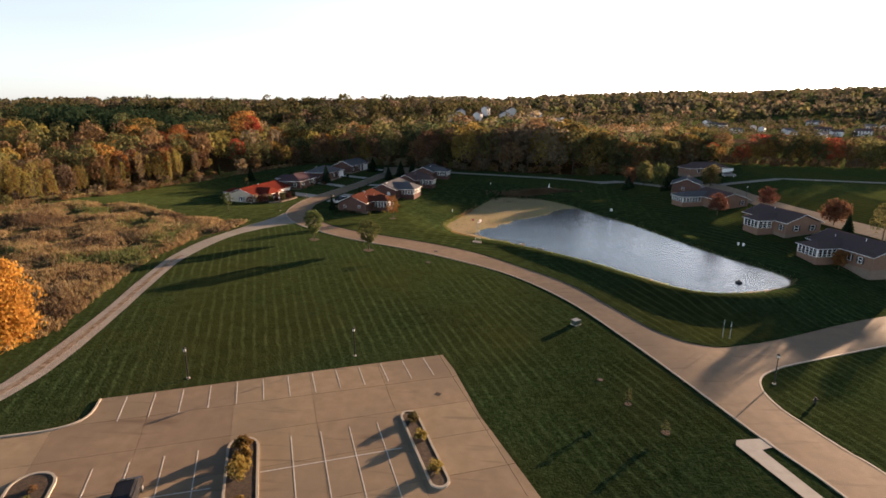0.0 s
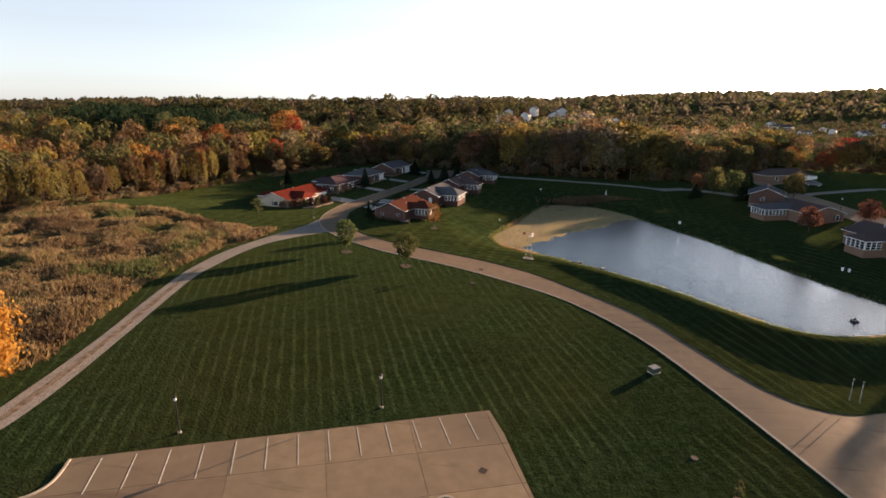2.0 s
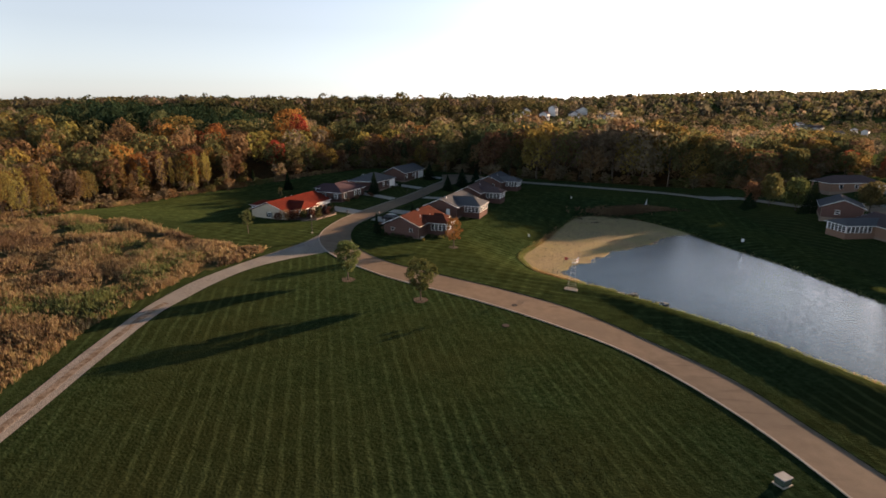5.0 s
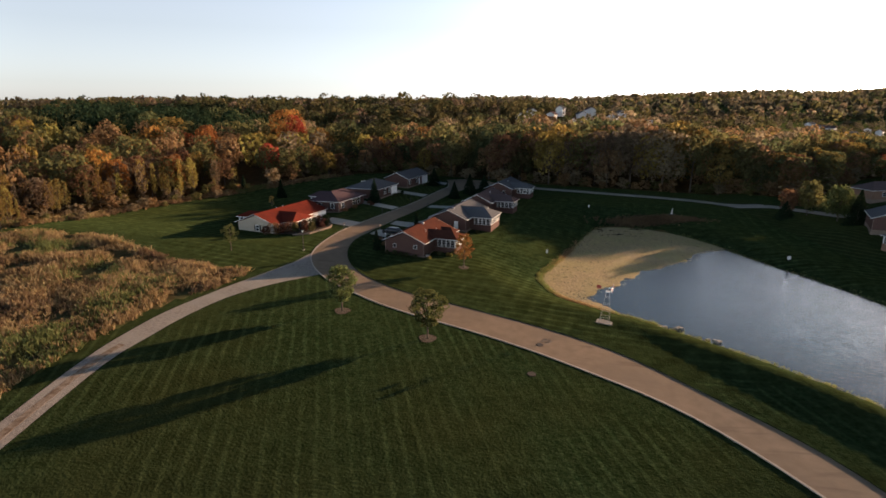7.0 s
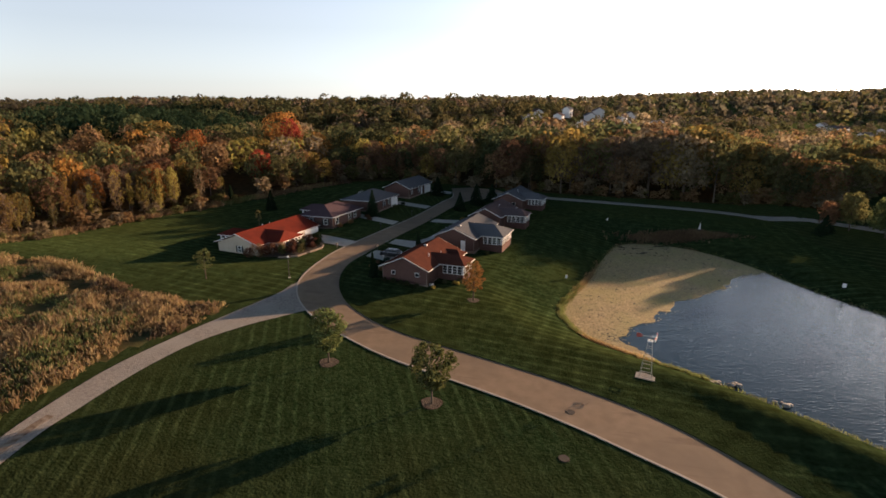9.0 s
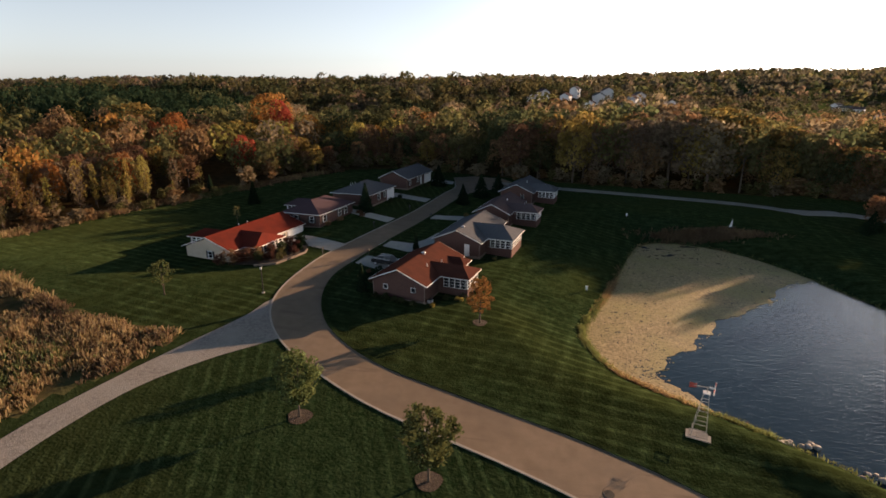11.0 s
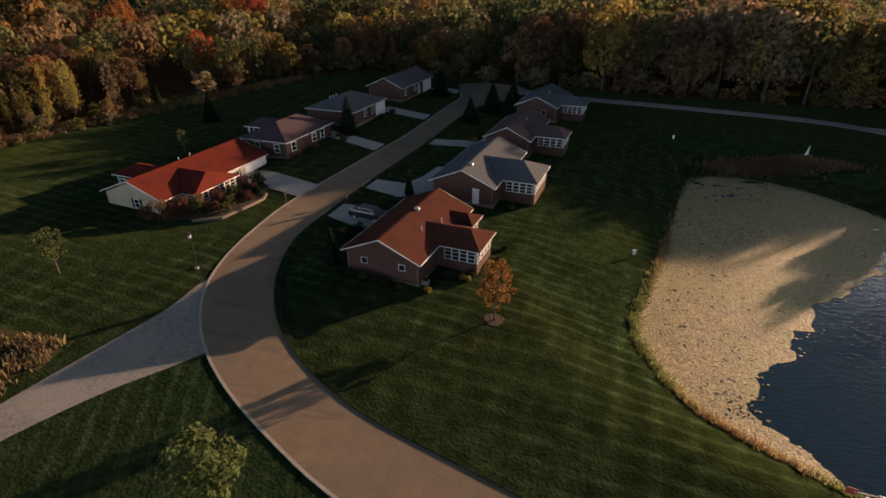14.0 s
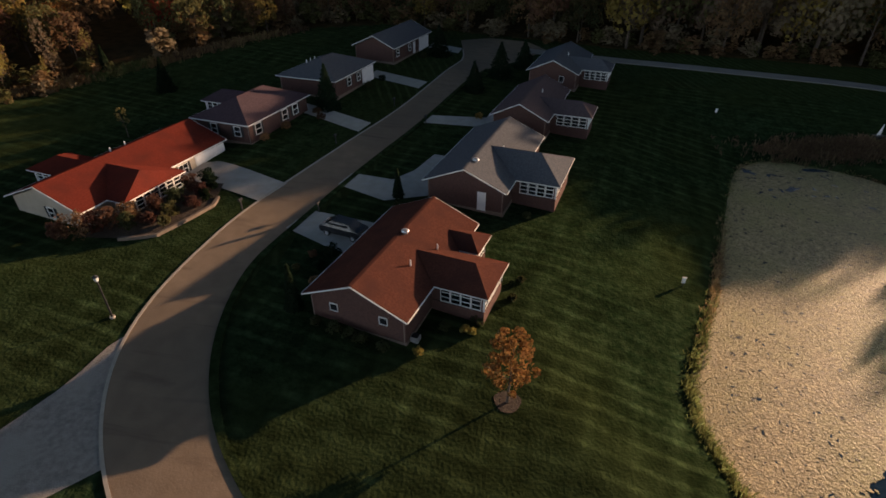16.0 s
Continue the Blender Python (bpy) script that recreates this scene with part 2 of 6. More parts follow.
specks(ALGAE, (0.17, 0.135, 0.06), 4.5, 0.57)
specks(ALGAE, (0.02, 0.022, 0.014), 1.5, 0.66)
LEAF = {}
for key, a, b in (("green", (0.056, 0.063, 0.030), (0.084, 0.092, 0.042)), ("olive", (0.088, 0.082, 0.036), (0.130, 0.116, 0.050)),
                  ("gold", (0.165, 0.112, 0.036), (0.235, 0.160, 0.052)), ("orange", (0.22, 0.098, 0.034), (0.30, 0.138, 0.046)),
                  ("rust", (0.145, 0.086, 0.050), (0.205, 0.122, 0.068)), ("red", (0.25, 0.058, 0.036), (0.33, 0.085, 0.046)),
                  # fir serves real evergreens and the painted shade of the far hillside
                  ("lime", (0.175, 0.142, 0.045), (0.25, 0.205, 0.066)), ("fir", (0.016, 0.027, 0.015), (0.027, 0.042, 0.022)),
                  ("brown", (0.150, 0.112, 0.074), (0.205, 0.155, 0.104)), ("maple", (0.075, 0.095, 0.036), (0.125, 0.145, 0.058)),
                  # dull is greyed to put distance haze into the far leaves
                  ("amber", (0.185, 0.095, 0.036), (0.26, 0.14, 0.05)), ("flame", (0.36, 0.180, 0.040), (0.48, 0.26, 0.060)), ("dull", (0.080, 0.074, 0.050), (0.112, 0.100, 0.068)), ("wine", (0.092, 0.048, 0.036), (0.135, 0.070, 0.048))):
    LEAF[key] = leafy(mat("leaves_" + key, a, b, 0.14, 0.8, spec=0.0, per_object=0.25, per_island=0.16))

# ---- terrain ----
WATER = 4.35
POND = [(-1.4, 139.8), (-0.6, 134.3), (1.2, 129.6), (3.6, 127.0), (8.2, 123.4), (16.0, 117.4), (24.6, 108.2), (30.0, 101.6), (34.0, 94.9),
        (38.0, 88.7), (42.0, 84.9), (47.5, 84.2), (55.0, 86.0), (61.3, 90.2), (61.9, 95.6), (59.1, 102.6), (55.7, 112.3), (52.4, 125.6), (48.6, 141.2),
        (42.5, 155.0), (39.4, 166.8), (35.0, 176.0), (30.0, 182.0), (21.0, 186.0), (15.6, 183.2), (12.8, 177.4), (7.8, 163.0), (4.6, 154.0), (1.2, 145.8)]


def ss(a, b, x):
    t = np.clip((x - a) / (b - a), 0, 1)
    return t * t * (3 - 2 * t)


def poly_distance(poly, x, y):
    """Signed distance to a closed outline, negative inside."""
    x, y = np.asarray(x, float), np.asarray(y, float)
    best = np.full(x.shape, 1e9)
    inside = np.zeros(x.shape, bool)
    for (ax, ay), (bx, by) in zip(poly, poly[1:] + poly[:1]):
        dx, dy = bx - ax, by - ay
        t = np.clip(((x - ax) * dx + (y - ay) * dy) / (dx * dx + dy * dy), 0, 1)
        best = np.minimum(best, np.hypot(x - ax - t * dx, y - ay - t * dy))
        cross = (ay > y) != (by > y)
        inside ^= cross & (x < ax + (y - ay) / (dy if dy else 1e-9) * dx)
    return np.where(inside, -best, best)


def smooth_poly(poly, rounds=2):
    """Rounds off the corners of a closed outline."""
    for _ in range(rounds):
        poly = [q for (ax, ay), (bx, by) in zip(poly, poly[1:] + poly[:1]) for q in ((ax * 0.75 + bx * 0.25, ay * 0.75 + by * 0.25), (ax * 0.25 + bx * 0.75, ay * 0.25 + by * 0.75))]
    return poly


POND = smooth_poly(POND, 1)


def knoll(x, y):
    """The rise on which the nearer end of the town stands."""
    return np.exp(-((x - 52) / 75) ** 2 - ((y - 482) / 36) ** 2)


def terrain(x, y):
    x, y = np.asarray(x, float), np.asarray(y, float)
    near = -0.0472 * np.clip(x, -170, 110) + 0.0472 * np.clip(y, -60, 260)
    near = near + 1.6 * ss(8, 36, x) * (1 - ss(130, 195, y)) - 0.02 * np.maximum(0, np.minimum(y, 260) - 150) - 1.3 * ss(-45, -58, x) * ss(138, 156, y) * (1 - ss(185, 215, y))
    d = poly_distance(POND, x, y)
    berm = WATER + 0.6 - np.maximum(0, d - 2.5) * 0.24
    k = 0.8
    near = np.where(d < 40, np.maximum(near, berm) + 0.25 * k * np.maximum(0, 1 - np.abs(near - berm) / k) ** 2, near)
    near = near + 0.4 * np.exp(-((d - 3.4) / 2.4) ** 2) * (1 - ss(112, 132, y)) * (d > 0)
    near = np.minimum(near, WATER + 0.3 + np.maximum(0, d) * 0.22)
    shore = ss(-2.0, 1.2, d)
    near = np.where(d < 1.2, (WATER - 1.0) * (1 - shore) + (WATER + 0.3) * shore + np.maximum(0, d) * 0.22 * shore, near)
    edge = x - 0.45 * (y - 235)
    hill = 18 * (0.35 + 0.65 * ss(-280, -30, x)) * (1 - 0.5 * ss(20, 160, x)) * ss(330, 580, y) * (1 - ss(60, 190, edge))
    west = 5 * ss(-80, -260, x) * ss(150, 330, y)
    ridge = (20 + 47 * ss(-150, 800, x)) * ss(620, 1500, y) + 7 * np.sin(x * 0.0061 + 0.7) * ss(800, 1500, y)
    rise = np.interp(x, [60, 66, 76, 86, 112], [0, 1.7, 2.4, 4.0, 8.3]) * ss(86, 112, y) * (1 - ss(300, 430, y)) * ss(1, 6, d) + 2.0 * np.exp(-((x - 76) / 10) ** 2 - ((y - 171) / 8) ** 2)
    return near + hill + west + ridge + 11 * knoll(x, y) + rise


def ground_z(x, y):
    return float(terrain(np.array([x]), np.array([y]))[0])


def link(name, verts, faces, materials, parent=None, smooth=False, index=None):
    me = bpy.data.meshes.new(name)
    me.from_pydata([tuple(v) for v in verts], [], [tuple(f) for f in faces])
    for m in materials if isinstance(materials, (list, tuple)) else [materials]:
        me.materials.append(m)
    if index is not None:
        me.polygons.foreach_set("material_index", index)
    if smooth:
        me.polygons.foreach_set("use_smooth", [True] * len(me.polygons))
    me.update()
    ob = new(name, me)
    if parent:
        ob.parent = parent
    return ob


def part(name, bm, material, parent=None, label=""):
    me = bpy.data.meshes.new(name)
    bm.normal_update()
    bm.to_mesh(me)
    bm.free()
    me.materials.append(material)
    ob = new(name, me)
    if parent:
        ob.parent = parent
    if label:
        ob["label"] = label
    return ob


def box(bm, x0, x1, y0, y1, z0, z1):
    v = [bm.verts.new(p) for p in ((x0, y0, z0), (x1, y0, z0), (x1, y1, z0), (x0, y1, z0), (x0, y0, z1), (x1, y0, z1), (x1, y1, z1), (x0, y1, z1))]
    for f in ((3, 2, 1, 0), (4, 5, 6, 7), (0, 1, 5, 4), (1, 2, 6, 5), (2, 3, 7, 6), (3, 0, 4, 7)):
        bm.faces.new([v[i] for i in f])
    return v


def boxes(*dims):
    bm = bmesh.new()
    for d in dims:
        box(bm, *d)
    return bm


def empty(name, m):
    ob = new(name)
    ob.empty_display_size = 0.3
    ob.matrix_world = m
    return ob


# ground sheet: fine near the houses and the pond, coarse towards the horizon
def steps(lo, hi, fine_lo, fine_hi, fine, grow):
    mid = list(np.arange(fine_lo, fine_hi + 0.01, fine))
    left, right, s = [], [], fine
    p = fine_lo
    while p > lo:
        s *= grow
        p -= s
        left.append(p)
    s, p = fine, fine_hi
    while p < hi:
        s *= grow
        p += s
        right.append(p)
    return np.array(left[::-1] + mid + right)


MEADOW_POLY = [(-49, 125.2), (-58, 126.3), (-69.5, 130.0), (-84, 136.0), (-95, 137), (-112, 128), (-135, 95), (-110, 60), (-75, 50), (-56, 58), (-53, 66), (-54.4, 74), (-56.4, 89), (-56, 100), (-55, 107), (-53, 113), (-50, 119)]
WOODS_POLY = [(-190, 60), (-112, 128), (-103, 146), (-97, 164), (-90, 180), (-83, 193), (-75, 205), (-62, 228), (-45, 238), (8, 231), (60, 231), (72, 222), (80, 217.5), (91, 223), (100, 231), (112, 236), (124, 244), (132, 300), (175, 400), (260, 640), (-700, 640), (-700, 60)]
gx, gy = steps(-3200, 3200, -110, 130, 1.25, 1.12), steps(-250, 4200, 25, 240, 1.25, 1.12)
XX, YY = np.meshgrid(gx, gy)
ZZ = terrain(XX, YY)
nx = len(gx)
quads = [(j * nx + i, j * nx + i + 1, (j + 1) * nx + i + 1, (j + 1) * nx + i) for j in range(len(gy) - 1) for i in range(nx - 1)]
cx, cy = (XX[:-1, :-1] + XX[1:, 1:]) / 2, (YY[:-1, :-1] + YY[1:, 1:]) / 2
zone = np.zeros(cx.shape, int)
zone[poly_distance(MEADOW_POLY, cx, cy) < 0] = 1
zone[(cy > 126) & (cx < -40)] = 3
zone[poly_distance([(-36, 145), (-36.2, 138), (-33.6, 131.4), (-29.4, 126.6), (-16, 119.5), (-2.9, 114.2), (7.2, 108.2), (15, 99.8), (60, 120), (60, 205), (-22, 210)], cx, cy) < 0] = 3
zone[poly_distance(MEADOW_POLY, cx, cy) < 0] = 1
zone[poly_distance(WOODS_POLY, cx, cy) < 0] = 2
ground = link("ground", np.stack([XX, YY, ZZ], -1).reshape(-1, 3), quads, [GRASS, MEADOW, WOODFLOOR, GRASS_POND], smooth=True, index=zone.ravel())
tagged(ground, "mown green lawn running into dry meadow and woods", "ground", kind="structure")

# water
WATER_MAT = bpy.data.materials.new("pond_water")
WATER_MAT.use_nodes = True
n, l = WATER_MAT.node_tree.nodes, WATER_MAT.node_tree.links
p = n["Principled BSDF"]
p.inputs["Base Color"].default_value = (0.020, 0.042, 0.066, 1)
p.inputs["Roughness"].default_value, p.inputs["IOR"].default_value = 0.08, 1.33
geo_in = n.new("ShaderNodeNewGeometry")
mapping = n.new("ShaderNodeMapping")
mapping.inputs["Rotation"].default_value = (0, 0, radians(35))
mapping.inputs["Scale"].default_value = (0.55, 1.8, 1.0)
l.new(geo_in.outputs["Position"], mapping.inputs["Vector"])
rip = n.new("ShaderNodeTexNoise")
rip.inputs["Scale"].default_value, rip.inputs["Detail"].default_value, rip.inputs["Distortion"].default_value = 2.2, 4.0, 0.8
l.new(mapping.outputs[0], rip.inputs["Vector"])
bp = n.new("ShaderNodeBump")
bp.inputs["Strength"].default_value, bp.inputs["Distance"].default_value = 0.19, 0.2
l.new(rip.outputs["Fac"], bp.inputs["Height"])
l.new(bp.outputs[0], p.inputs["Normal"])
mid = np.array(POND).mean(0)
rim = [tuple(q + (q - mid) / np.linalg.norm(q - mid) * 1.2) for q in np.array(POND)]
tagged(link("water", [(x, y, WATER) for x, y in rim], [tuple(range(len(rim)))], WATER_MAT), "dark rippled pond water under the evening sky", "water", kind="structure")

# algae mat over the shallow end, with a ragged edge
ragged = [(39.5, 164.5), (36.0, 163.2), (32.2, 160.0), (28.8, 154.2), (25.0, 151.2), (20.9, 147.6), (18.2, 146.8), (16.1, 141.9), (13.4, 139.8), (11.9, 136.6), (8.4, 134.6), (7.5, 131.4), (6.0, 130.2), (6.4, 128.1), (8.5, 125.6), (10.0, 121.5)]
inner = []
for (ax, ay), (bx, by) in zip(ragged, ragged[1:]):
    for k in range(7):
        t = k / 7
        x, y = ax + (bx - ax) * t, ay + (by - ay) * t
        inner.append((x + 0.9 * noise.noise(Vector((x * 0.9, y * 0.9, 1))) + 0.35 * noise.noise(Vector((x * 3.1, y * 3.1, 4))), y + 0.9 * noise.noise(Vector((x * 0.9, y * 0.9, 7))) + 0.35 * noise.noise(Vector((x * 3.1, y * 3.1, 9)))))
shore_side = [q for q in rim if q[0] < 41 and (q[1] > 160 or q[0] < 6.5)]
shore_side = sorted(shore_side, key=lambda q: math.atan2(q[1] - 150, q[0] - 17) % (2 * math.pi))
start = min(range(len(shore_side)), key=lambda i: abs(shore_side[i][0] - 41) + abs(shore_side[i][1] - 163))
outer = shore_side[start:] + shore_side[:start]
outline = inner + [(3.0, 126.2)] + [q for q in outer[::-1] if q[1] > 127]
bm = bmesh.new()
face = bm.faces.new([bm.verts.new((x, y, WATER + 0.05)) for x, y in outline])
ext = bmesh.ops.extrude_face_region(bm, geom=[face])
for v in [g for g in ext["geom"] if isinstance(g, bmesh.types.BMVert)]:
    v.co.z -= 0.15
bmesh.ops.recalc_face_normals(bm, faces=bm.faces[:])
tagged(part("algae_mat", bm, ALGAE), "tan algae mat floating over the shallow end of the pond", "algae", kind="stuff")


# gaps in the mat where open water shows
bm = bmesh.new()
rw = random.Random(8)
gaps = [(15.9, 182.0, 1.1), (25.2, 183.2, 1.0), (19.9, 176.8, 0.9)]
gaps += [(rw.uniform(14, 37), 0, rw.uniform(0.12, 0.4)) for k in range(34)]
gaps += [(rw.uniform(1.5, 9), rw.uniform(131, 148), rw.uniform(0.04, 0.17)) for k in range(70)] + [(rw.uniform(3.8, 6.2), rw.uniform(128.2, 131.5), rw.uniform(0.05, 0.16)) for k in range(40)]
for gx, gy, gr in gaps:
    gy = gy or 183 - max(0, gx - 26) * 1.25 - rw.uniform(0.5, 9.0)
    turn = rw.uniform(0, 3.1)
    ring = []
    for k in range(14):
        a = 2 * math.pi * k / 14
        r = gr * rw.uniform(0.45, 1.15)
        u, v = r * math.cos(a) * 1.7, r * math.sin(a) * 0.7
        ring.append(bm.verts.new((gx + u * math.cos(turn) - v * math.sin(turn), gy + u * math.sin(turn) + v * math.cos(turn), WATER + 0.056)))
    bm.faces.new(ring)
bits = bmesh.new()
for k in range(70):
    (ax, ay), (bx, by) = rw.choice(list(zip(ragged, ragged[1:])))
    f = rw.random()
    gx, gy, gr = ax + (bx - ax) * f + abs(rw.gauss(0, 0.45)), ay + (by - ay) * f - abs(rw.gauss(0, 0.45)), rw.uniform(0.05, 0.2)
    ring = [(gx + gr * rw.uniform(0.6, 1.3) * math.cos(2 * math.pi * j / 8), gy + gr * rw.uniform(0.5, 1.1) * math.sin(2 * math.pi * j / 8)) for j in range(8)]
    low, top = [bits.verts.new((*q, WATER - 0.06)) for q in ring], [bits.verts.new((*q, WATER + 0.045)) for q in ring]
    bits.faces.new(top)
    for j in range(8):
        bits.faces.new((low[j], low[(j + 1) % 8], top[(j + 1) % 8], top[j]))
tagged(part("algae_scraps", bits, ALGAE), "torn scraps of algae adrift along the mat's edge", "algae", kind="stuff")
tagged(part("open_water", bm, WATER_MAT), "small gaps of open water in the algae mat", "water", kind="stuff")

# ---- paved surfaces ----
def catmull(points, per=6, closed=False):
    pts = [np.array(p, float) for p in points]
    out = []
    n = len(pts)
    for i in range(n if closed else n - 1):
        p0, p1 = pts[i - 1] if (i or closed) else pts[0] * 2 - pts[1], pts[i]
        p2 = pts[(i + 1) % n]
        p3 = pts[(i + 2) % n] if (closed or i + 2 < n) else p2 * 2 - p1
        for k in range(per):
            t = k / per
            out.append(0.5 * (2 * p1 + (p2 - p0) * t + (2 * p0 - 5 * p1 + 4 * p2 - p3) * t * t + (3 * p1 - p0 - 3 * p2 + p3) * t ** 3))
    if not closed:
        out.append(pts[-1])
    return [tuple(p) for p in out]


def drape(name, outline, lift, material, parent=None, cell=2.0):
    """A surface of the given outline laid on the ground."""
    bm = bmesh.new()
    bm.faces.new([bm.verts.new((x, y, 0)) for x, y in outline])
    xs, ys = [p[0] for p in outline], [p[1] for p in outline]
    for lo, hi, axis in ((min(xs), max(xs), 0), (min(ys), max(ys), 1)):
        at = lo + cell
        while at < hi:
            co, no = [0, 0, 0], [0, 0, 0]
            co[axis], no[axis] = at, 1
            bmesh.ops.bisect_plane(bm, geom=bm.verts[:] + bm.edges[:] + bm.faces[:], plane_co=co, plane_no=no)
            at += cell
    bmesh.ops.triangulate(bm, faces=[f for f in bm.faces if len(f.verts) > 4])
    xy = np.array([v.co[:2] for v in bm.verts])
    for v, z in zip(bm.verts, terrain(xy[:, 0], xy[:, 1])):
        v.co.z = z + lift
    for f in bm.faces:
        f.normal_update()
        if f.normal.z < 0:
            f.normal_flip()
        f.smooth = True
    return part(name, bm, material, parent)


def ribbon(name, line, half, height, lift, material, parent=None):
    """A raised strip of rectangular section that follows a line on the ground."""
    pts = np.array(line)
    tang = np.gradient(pts, axis=0)
    tang /= np.linalg.norm(tang, axis=1)[:, None]
    nrm = np.stack([-tang[:, 1], tang[:, 0]], 1)
    a, b = pts + nrm * half, pts - nrm * half
    za, zb = terrain(a[:, 0], a[:, 1]), terrain(b[:, 0], b[:, 1])
    verts, faces = [], []
    for i in range(len(pts)):
        verts += [(*a[i], za[i] + lift - height), (*a[i], za[i] + lift), (*b[i], zb[i] + lift), (*b[i], zb[i] + lift - height)]
    for i in range(len(pts) - 1):
        o = i * 4
        faces += [(o, o + 4, o + 5, o + 1), (o + 1, o + 5, o + 6, o + 2), (o + 2, o + 6, o + 7, o + 3)]
    faces += [(0, 1, 2, 3), (len(verts) - 1, len(verts) - 2, len(verts) - 3, len(verts) - 4)]
    return link(name, verts, faces, material, parent)


KERB_IN = catmull([(36.5, 28), (34.0, 39.6), (31.4, 46.9), (28.6, 56.4), (24.8, 68.8), (19.3, 83.8), (11.3, 96.2), (1.2, 103.8), (-9.1, 109.6), (-22.2, 115.3), (-29.0, 119.4), (-34.8, 123.9), (-39.1, 128.8), (-41.9, 134.5), (-42.9, 140.8),
                   (-42.4, 148.5), (-41.0, 156.3), (-36.6, 171.8), (-32.4, 186), (-28.2, 206), (-26.2, 214), (-26.8, 221)], 5)
KERB_OUT = catmull([(43.5, 30), (40.0, 42.4), (38.7, 45.4), (37.3, 49.3), (36.3, 52.6), (36.4, 56.2), (38.0, 59.2), (41.0, 61.3), (44.6, 63.0), (61.2, 69.5), (76, 75)], 5)
KERB_FAR = catmull([(80, 85), (69.1, 79.9), (46.6, 70.3), (40.1, 67.9), (36.6, 67.0), (33.6, 67.7), (31.4, 69.6), (29.2, 73.0), (25.6, 81.6), (21.5, 91.0), (15.0, 99.8), (7.2, 108.2), (-2.9, 114.2), (-16.1, 119.7), (-23.5, 122.9), (-28.9, 126.7), (-33.2, 131.6), (-36.0, 138.0),
                    (-37.0, 145.2), (-35.8, 152), (-32.6, 165.6), (-28.4, 181), (-23.9, 201), (-21.0, 209)], 5)
road = drape("road", KERB_IN + [(-28, 228), (-22, 232), (-14, 231), (-10.5, 226), (-14, 218)] + KERB_FAR[::-1] + KERB_OUT[::-1], 0.06, CONCRETE)
tagged(road, "tan concrete residential road with pale kerbs", "road", kind="structure")
for line in (KERB_IN, KERB_OUT):
    tagged(ribbon("kerb", line, 0.11, 0.3, 0.085, KERB), "pale concrete kerb along the road", "kerb", kind="structure")
tagged(ribbon("grass_bank", [(x, y) for x, y in KERB_FAR], 0.3, 0.4, 0.13, GRASS_POND), "raised grass lip along the road's edge", "bank", kind="structure")
LOT = [(-60, 38.5), (-43, 44.0), (-39.4, 45.2), (-37.4, 46.5), (-36.8, 48.2), (-37.5, 51.0), (-0.9, 64.1), (0.6, 60.4), (3.3, 51.0), (8.2, 38.8), (14, 22), (-56, 18)]
lot = drape("parking_lot", LOT, 0.02, JOINT)
tagged(lot, "worn tan concrete parking lot with white stall lines", "parking lot", kind="structure")
GRAV_UP = catmull([(-39.0, 138.0), (-42.6, 136.2), (-43.8, 131.0), (-47.2, 122.8), (-50.1, 115.4), (-52.4, 108.1), (-53.3, 101.2), (-53.4, 94.9), (-52.2, 83.0), (-50.8, 72.8), (-49.9, 59.6), (-50.2, 51), (-54, 36)], 4)
GRAV_LO = catmull([(-50.6, 36), (-47.2, 51), (-46.7, 59.2), (-48.0, 72.4), (-49.3, 82.4), (-50.6, 94.6), (-50.1, 100.9), (-49.0, 108.0), (-46.8, 114.9), (-43.0, 120.6), (-39.6, 124.2), (-36.4, 127.6)], 4)
tagged(drape("gravel_track", GRAV_UP + GRAV_LO, 0.04, GRAVEL), "pale grey gravel track with two wheel ruts", "track", kind="structure")
RUT = catmull([(-52.2, 37), (-48.6, 51.2), (-48.3, 59.4), (-49.4, 72.6), (-50.7, 82.6), (-52.0, 94.7), (-51.8, 99.0)], 6)
tagged(ribbon("track_crown", RUT, 0.42, 0.1, 0.055, TRACK_MID), "dark grassy strip between the gravel wheel ruts", "track", kind="structure")
FAR_TRACK = catmull([(-14, 224), (3, 222), (23, 220.5), (53, 216), (70.2, 201.7), (86.2, 183.5), (97.8, 184.1), (114.9, 180.8), (139.9, 169.4), (164.5, 160.8)], 5)
tagged(ribbon("gravel_lane", FAR_TRACK, 1.7, 0.2, 0.08, GRAVEL), "pale gravel lane along the wood's edge", "lane", kind="structure")
LANE_R = catmull([(89.2, 188.5), (90.4, 179), (88.6, 149.6), (90.8, 129.1), (94.4, 110.8), (98, 92), (103, 60)], 5)
tagged(ribbon("side_road", LANE_R, 3.2, 0.2, 0.08, CONCRETE), "tan concrete road behind the far houses", "road", kind="structure")


# ---- houses ----
SPOUT = mat("brown_downspout", (0.16, 0.12, 0.10), (0.21, 0.16, 0.13), 3.0, 0.6)
SHUTTER = mat("dark_shutters", (0.02, 0.022, 0.024), (0.03, 0.032, 0.034), 4.0, 0.6)
DOOR_WHITE = mat("white_painted_door", (0.66, 0.66, 0.65), (0.74, 0.74, 0.73), 1.5, 0.5)
METAL = mat("galvanised_metal", (0.45, 0.45, 0.46), (0.58, 0.58, 0.58), 4.0, 0.4, metal=0.7)
shared = {}


def share(key, make):
    """One mesh for all alike pieces."""
    if key not in shared:
        bm = make()
        me = bpy.data.meshes.new(key[0])
        bm.normal_update()
        bm.to_mesh(me)
        bm.free()
        me.materials.append(key[-1])
        shared[key] = me
    return shared[key]


def child(name, me, parent, m, label=""):
    ob = new(name, me)
    ob.parent = parent
    ob.matrix_local = m
    if label:
        ob["label"] = label
    return ob


